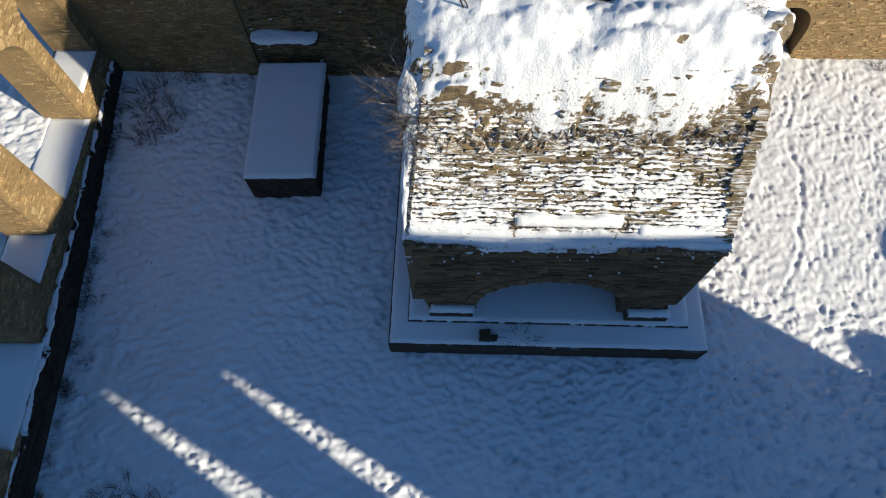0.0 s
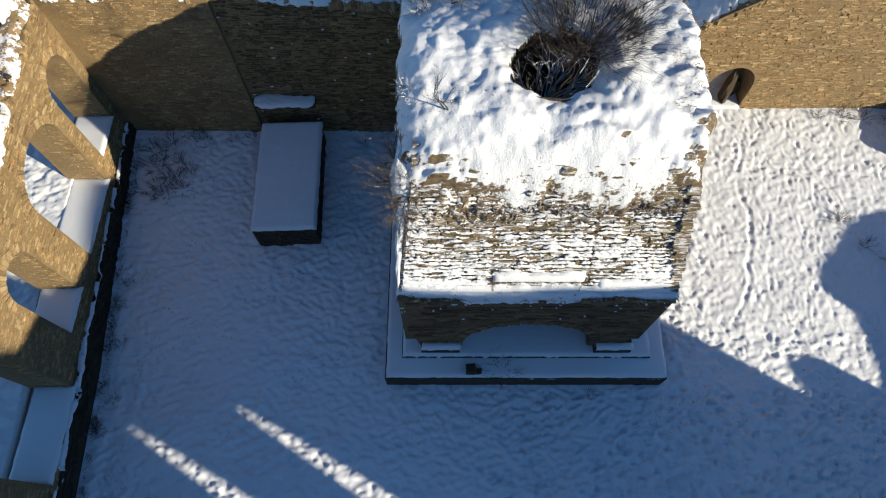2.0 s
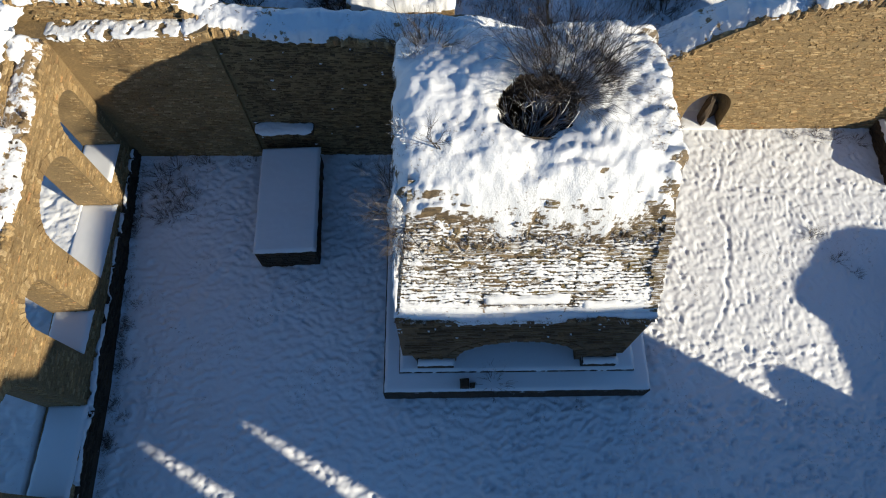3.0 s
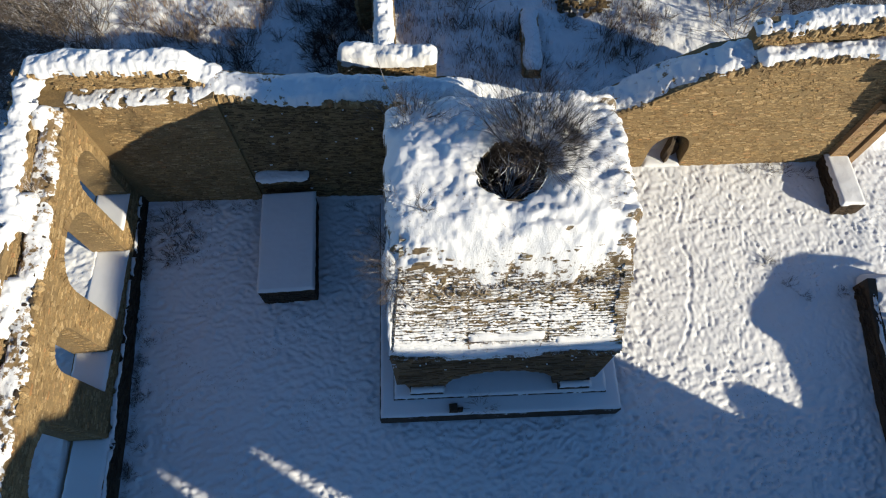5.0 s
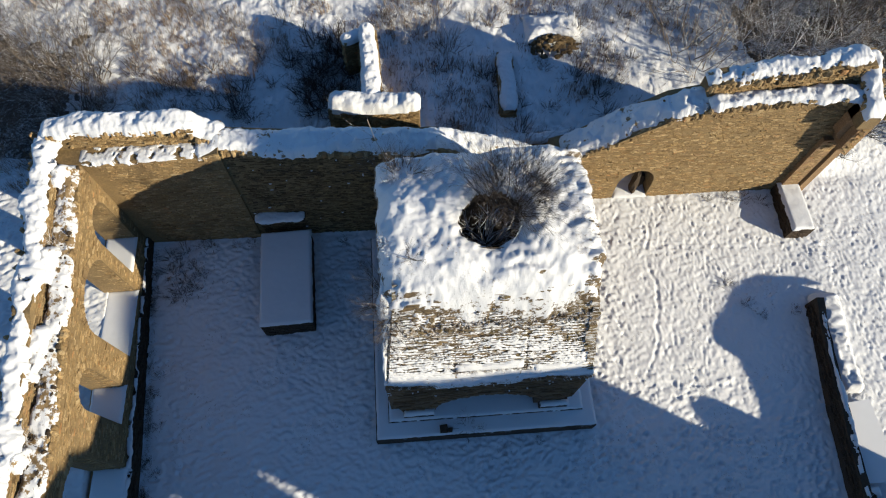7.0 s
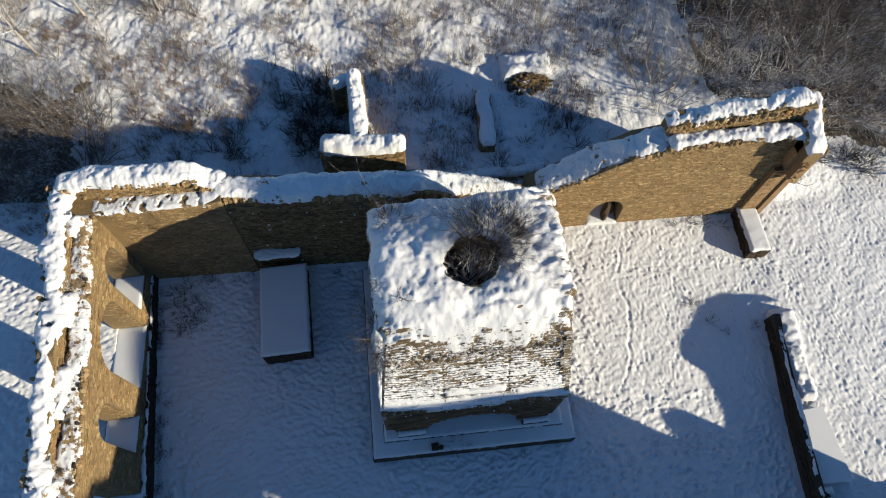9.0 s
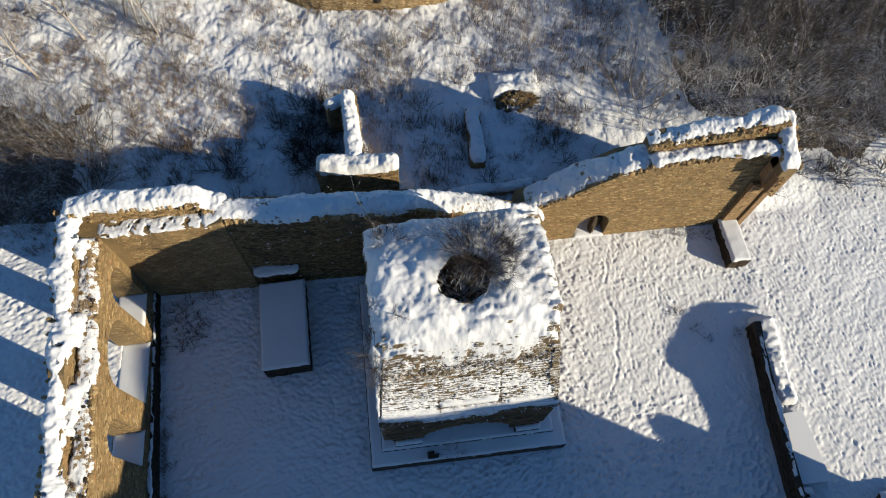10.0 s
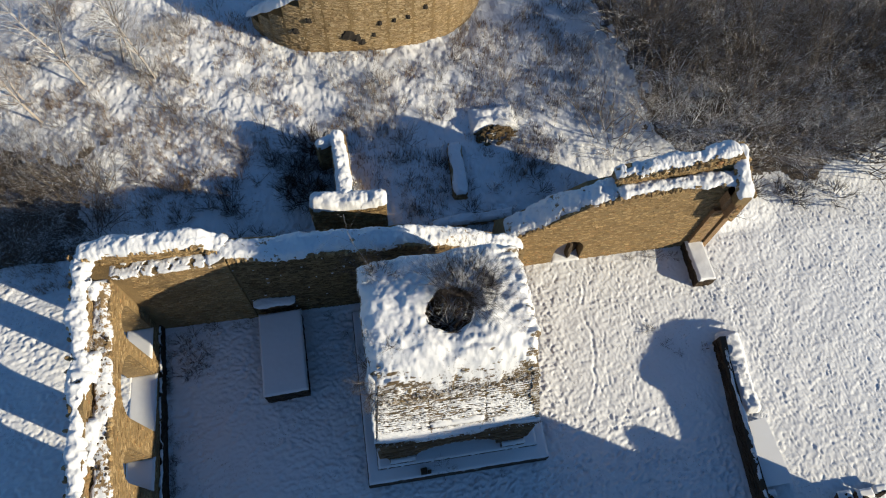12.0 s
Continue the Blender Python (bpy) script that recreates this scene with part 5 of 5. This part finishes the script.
for _ in range(42):
    x, y = rs.uniform(-22, 13), rs.uniform(17.5, 32)
    if abs(x) < 8 and y > 22:
        continue
    shrub(rs.choice(V_FROST), x, y, gz(x, y), rs.uniform(0.35, 1.0), "frost-covered bare shrub on the slope", "slope shrubs")
for _ in range(16):
    x, y = rs.uniform(-22, -13.5), rs.uniform(12.5, 18.5)
    shrub(rs.choice(V_DARK), x, y, gz(x, y), rs.uniform(0.9, 1.6), "dense bare brown shrub dusted with frost", "thicket")
for _ in range(9):
    x, y = rs.uniform(17.6, 26), rs.uniform(10.8, 13.0)
    shrub(rs.choice(V_SMALL), x, y, gz(x, y), rs.uniform(1.0, 2.2), "small leafless bush in the snow", "small bushes")
for _ in range(24):
    x, y = rs.uniform(-4.6, -2.2), rs.uniform(14.0, 18.0)
    shrub(rs.choice(V_SMALL), x, y, gz(x, y), rs.uniform(1.2, 2.0), "dense dark bramble clump beside the ruined wall", "brambles")
tufts = Geo()
for _ in range(110):
    x, y = rs.uniform(-22, 14), rs.uniform(17, 31)
    if abs(x - 0.5) < 8 and y > 22.5:
        continue
    tuft(rs.choice(V_TUFT), x, y, rs.uniform(0.7, 1.5), tufts)
tagged(new("slope_tufts", tufts.mesh("slope_tufts", TWIG)), "brown twiggy tufts all over the snowy slope", "tufts", kind="stuff")
brambles = Geo()
for _ in range(80):
    x, y = rs.uniform(-14, 11), rs.uniform(11.3, 17)
    if -4 < x < 1 and 11.5 < y < 17.5:
        continue
    tuft(rs.choice(V_SMALL), x, y, rs.uniform(0.5, 1.3), brambles)
tagged(new("bramble_growth", brambles.mesh("bramble_growth", TWIG_BLACK)), "dark leafless brambles poking through the snow", "brambles", kind="stuff")
for x, y, k in ((-10.3, 7.9, 1.0), (-10.2, 7.2, 1.1), (-9.7, 8.2, 1.0), (-10.1, 6.2, 0.9), (-9.6, 6.2, 0.9), (-9.2, 6.5, 1.0), (-8.6, 8.35, 0.8), (-7.0, 8.4, 0.6), (-10.3, 3.1, 0.5), (-10.2, 1.2, 0.5), (-10.15, -0.5, 0.5), (-3.2, 8.3, 0.6), (-2.5, 7.2, 0.5), (-9.9, 7.6, 0.9), (-9.5, 6.9, 1.0), (-9.9, 6.5, 0.9), (-9.3, 7.4, 0.8), (-8.9, 7.1, 0.7), (-9.0, 8.3, 0.7), (-7.6, 8.3, 0.6), (13.2, 4.4, 0.7), (12.5, 5.3, 0.8), (13.7, 3.9, 0.6), (4.0, -0.3, 0.45), (14.2, 9.1, 0.9), (13.5, 9.2, 0.8), (15.0, 8.9, 0.8), (12.6, 9.2, 0.6), (15.1, 4.0, 0.6), (-8.4, -3.6, 0.9), (-7.9, -3.9, 0.9), (-8.9, -3.9, 0.8), (-7.4, -3.9, 0.7)):
    shrub(rs.choice(V_SMALL), x, y, gz(x, y) - 0.03, k * 0.75, "small dry weed sticking out of the snow", "weeds")
footing_weeds = Geo()
for _ in range(34):
    y = rs.uniform(-4, 8.2)
    tuft(rs.choice(V_SMALL), arc.p(8.65 - y, 0, 0.2)[0] + abs(rs.gauss(0, 0.1)), y, rs.uniform(0.25, 0.5), footing_weeds)
tagged(new("footing_weeds", footing_weeds.mesh("footing_weeds", TWIG_BLACK)), "dark dry weeds along the foot of the arcade wall", "weeds", kind="stuff")
bush = thing("bush", "bare many-stemmed bush growing from the tower hole", "bush", at=(2.55, 5.3, 7.85))
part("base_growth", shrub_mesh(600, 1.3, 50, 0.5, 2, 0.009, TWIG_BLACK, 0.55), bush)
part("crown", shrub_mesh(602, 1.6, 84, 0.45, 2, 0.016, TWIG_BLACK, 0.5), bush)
part("pale_branch", shrub_mesh(604, 1.5, 13, 0.45, 1, 0.02, TWIG_FROST, 0.75), bush, "frosted sunlit branches")
bush2 = thing("bush", "frosted bare bush at the edge of the tower hole", "bush", at=(1.9, 4.5, 7.0))
part("base_growth", shrub_mesh(601, 1.0, 26, 0.4, 1, 0.022, TWIG_FROST, 0.8), bush2)
part("crown", shrub_mesh(603, 1.15, 16, 0.4, 2, 0.013, TWIG_FROST, 0.7), bush2)
V_TOWER = [shrub_mesh(530 + k, 0.9, 12, 0.2, 2, 0.017, TWIG_DARK, 0.8) for k in range(3)]
V_SAPLING = shrub_mesh(540, 0.8, 2, 0.03, 2, 0.014, TWIG_DARK, 0.15)
V_BALL = shrub_mesh(541, 0.3, 170, 0.24, 1, 0.024, TWIG_FROST, 1.1)
for x, y, z, k, m_ in ((-1.25, 2.5, 6.5, 0.9, V_TOWER[0]), (-1.15, 2.2, 6.4, 0.7, V_TOWER[1]), (-1.3, 2.9, 6.5, 0.9, V_TOWER[2]), (-1.1, 2.0, 6.2, 0.6, V_TOWER[0]), (-1.3, 3.3, 6.8, 0.7, V_TOWER[1]), (-0.25, 3.5, 8.2, 1.5, V_SAPLING), (-0.68, 4.2, 8.0, 1.2, V_BALL), (-0.5, 6.35, 7.98, 1.3, V_BALL), (-0.5, 6.4, 8.0, 0.9, V_TOWER[2]), (-1.0, 2.4, 6.9, 0.8, V_TOWER[1]), (-1.2, 7.3, 6.8, 0.9, V_TOWER[0]), (3.5, 5.4, 8.5, 0.8, V_BALL)):
    shrub(m_, x, y, z, k, "bare shrub rooted in the tower masonry", "tower shrubs")
for y, z, k in ((5.0, 6.0, 0.3), (4.6, 6.0, 0.3), (-0.4, 5.7, 0.35), (1.6, 5.7, 0.3), (5.6, 6.0, 0.35)):
    shrub(rs.choice(V_FROST), -11.55 + rs.uniform(-0.2, 0.2), y, z, k, "frosted shrub rooted in the wall top", "wall shrubs")


def tree(x, y, h, seed, lean, girth=0.09):
    tr = thing("tree", "bare pale-barked tree on the snowy slope", "tree", "bare trees", at=(x, y, gz(x, y) - 0.1))
    r_ = random.Random(seed)
    g, b_ = Geo(), Geo()
    p, d, r = Vector((0, 0, 0)), Vector((lean[0], lean[1], 1)).normalized(), girth
    for k in range(9):
        d = (d + Vector((r_.gauss(0, 0.06), r_.gauss(0, 0.06), 0.03))).normalized()
        q = p + d * h / 9
        tube(g, p, q, r, r * 0.86)
        p, r = q, r * 0.86
        if k > (1 if girth > 0.05 else 4):
            for _ in range(10 if girth > 0.05 else 2):
                sd = Vector((r_.gauss(0, 1), r_.gauss(0, 1), 0.4)).normalized()
                grow(b_, r_, p, d * 0.5 + sd, h * r_.uniform(0.16, 0.3) * (1 if girth > 0.05 else 0.5), r * 0.5, 2, (1, 3), 0.7)
    part("trunk", g.mesh("trunk", BARK), tr)
    part("crown", b_.mesh("crown", TWIG_FROST if girth > 0.05 else TWIG), tr)


tree(-12.7, 24.0, 6.0, 1, (-0.05, 0.25))
tree(-13.4, 24.6, 5.5, 2, (0.1, 0.2))
tree(-15.4, 23.2, 5.0, 3, (-0.25, 0.1))
tree(-17.5, 21.0, 5.0, 4, (-0.2, 0.0))
tree(-11.6, 23.2, 5.2, 7, (-0.15, 0.15))
tree(-16.4, 24.8, 5.6, 8, (0.05, 0.2))
tree(-18.6, 22.6, 5.0, 9, (-0.1, 0.1))
tree(-0.4, 8.35, 9.2, 5, (0.0, 0.0), 0.045)
tree(-0.25, 8.4, 8.6, 6, (-0.1, 0.0), 0.04)
# dry grass on the slope and weeds along the walls
g = Geo()
rg = random.Random(12)
blades = 0
while blades < 70000:
    x, y = rg.uniform(-22, 14), rg.uniform(10.9, 33)
    d_ = float(fbm(x * 0.45, y * 0.45, 900, 3))
    if rg.random() > (d_ - 0.43) * 6:
        continue
    z = gz(x, y)
    for _ in range(5):
        bx_, by_ = x + rg.gauss(0, 0.07), y + rg.gauss(0, 0.07)
        h_ = rg.uniform(0.12, 0.42)
        a = rg.uniform(0, 6.28)
        lx, ly = rg.gauss(0, 0.3) * h_, rg.gauss(0, 0.3) * h_
        w_ = 0.011
        g.add([(bx_ - math.cos(a) * w_, by_ - math.sin(a) * w_, z - 0.1), (bx_ + math.cos(a) * w_, by_ + math.sin(a) * w_, z - 0.1), (bx_ + lx, by_ + ly, z + h_)], [(0, 1, 2)])
        blades += 1
tagged(new("dry_grass", g.mesh("dry_grass", GRASS)), "dry frosted grass tufts on the slope", "grass", kind="stuff")
g = Geo()
for _ in range(4200):
    k = rg.random()
    if k < 0.3:
        y = rg.uniform(-4, 8.3)
        x, z = arc.p(8.65 - y, 0, -0.6)[0] + rg.gauss(0, 0.3), interp(ARC_TOP, 8.65 - y)
    elif k < 0.55:
        y = rg.uniform(-4, 8.3)
        x = arc.p(8.65 - y, 0, 0.22)[0] + abs(rg.gauss(0, 0.12))
        z = gz(x, y)
    elif k < 0.8:
        x = rg.uniform(-1.2, 5.0)
        p = SL0 + along * slope_len * (0.74 + 0.01 * (x + 1) + rg.gauss(0, 0.025))
        y, z = p.y - 0.05, p.z
    else:
        x, y, z = rg.uniform(0.7, 3.1), 1.17 + rg.gauss(0, 0.03), 4.97
    h_, a = rg.uniform(0.06, 0.2), rg.uniform(0, 6.28)
    g.add([(x - math.cos(a) * 0.006, y - math.sin(a) * 0.006, z - 0.03), (x + math.cos(a) * 0.006, y + math.sin(a) * 0.006, z - 0.03), (x + rg.gauss(0, 0.06), y + rg.gauss(0, 0.06) - 0.04, z + h_)], [(0, 1, 2)])
tagged(new("wall_grass", g.mesh("wall_grass", GRASS)), "dry grass tufts growing from the masonry", "grass", kind="stuff")
g = Geo()
for k in range(7000):
    if k < 3000:
        x, q = rg.uniform(-1.2, 5.0), rg.uniform(0.05, 0.98) ** 0.7 * slope_len
        if float(fbm(x * 1.7, q * 3.0, 333, 3)) < 0.5:
            continue
        x, y, z = slope_pt(x, q, 0.05)
    elif k < 4200:
        x, y = rg.uniform(4.2, 5.0), rg.uniform(2.4, 6.8)
        if float(fbm(x * 2, y * 2, 334, 3)) < 0.52:
            continue
        z = float(TOP_Z[int((y - 1.7) / 0.05), int((x + 1.5) / 0.05)])
    else:
        x = rg.uniform(TX0, TX1)
        y, z = 0.86 + rg.gauss(0, 0.03), 4.66
    h_, a = rg.uniform(0.04, 0.11), rg.uniform(0, 6.28)
    g.add([(x - math.cos(a) * 0.008, y - math.sin(a) * 0.008, z - 0.02), (x + math.cos(a) * 0.008, y + math.sin(a) * 0.008, z - 0.02), (x + rg.gauss(0, 0.05), y - abs(rg.gauss(0, 0.05)), z + h_)], [(0, 1, 2)])
tagged(new("roof_grass", g.mesh("roof_grass", GRASS)), "short dry grass tufts on the tower courses", "grass", kind="stuff")
# crumbs of snow caught on the wall stones
g = Geo()
rc = random.Random(21)
for _ in range(60):
    k = rc.random() * 0.78
    if k < 0.5:
        x, y, z = rc.uniform(-10.5, 0), 8.72, rc.uniform(0.6, 5.8)
    elif k < 0.75:
        x, y, z = rc.uniform(TX0, TX1), 0.86, rc.uniform(3.2, 4.4)
    else:
        x, y, z = rc.uniform(6.5, 15), 9.47, rc.uniform(0.5, 3.0)
    w_, d_ = rc.uniform(0.015, 0.07), rc.uniform(0.03, 0.07)
    g.add([(x - w_, y, z), (x + w_, y, z), (x + w_ * 0.5, y - d_, z), (x - w_ * 0.6, y - d_ * 0.8, z), (x, y - d_ * 0.3, z + 0.025)], [(0, 1, 4), (1, 2, 4), (2, 3, 4), (3, 0, 4)])
tagged(new("snow_crumbs", g.mesh("snow_crumbs", SNOW)), "small crumbs of snow caught on the wall stones", "snow", kind="stuff")
# block and twigs left on the plinth
fs = thing("fallen_block", "small dark broken stone on the snowy plinth", "stone", at=(0.48, 0.2, 0.5))
g = Geo()
block(g, -0.2, 0.08, -0.14, 0.14, -0.05, 0.26, 0.04, 0.02, random.Random(8))
block(g, 0.09, 0.26, -0.12, 0.04, -0.05, 0.16, 0.03, 0.02, random.Random(9))
part("rock", g.mesh("rock", DARK_STONE), fs)
tw_pile = tagged(new("twig_bundle", shrub_mesh(700, 0.5, 20, 0.2, 1, 0.009, TWIG_DARK, 2.2)), "loose bundle of dry twigs on the snowy plinth", "twigs")
tw_pile.location = (1.3, 0.2, 0.5)
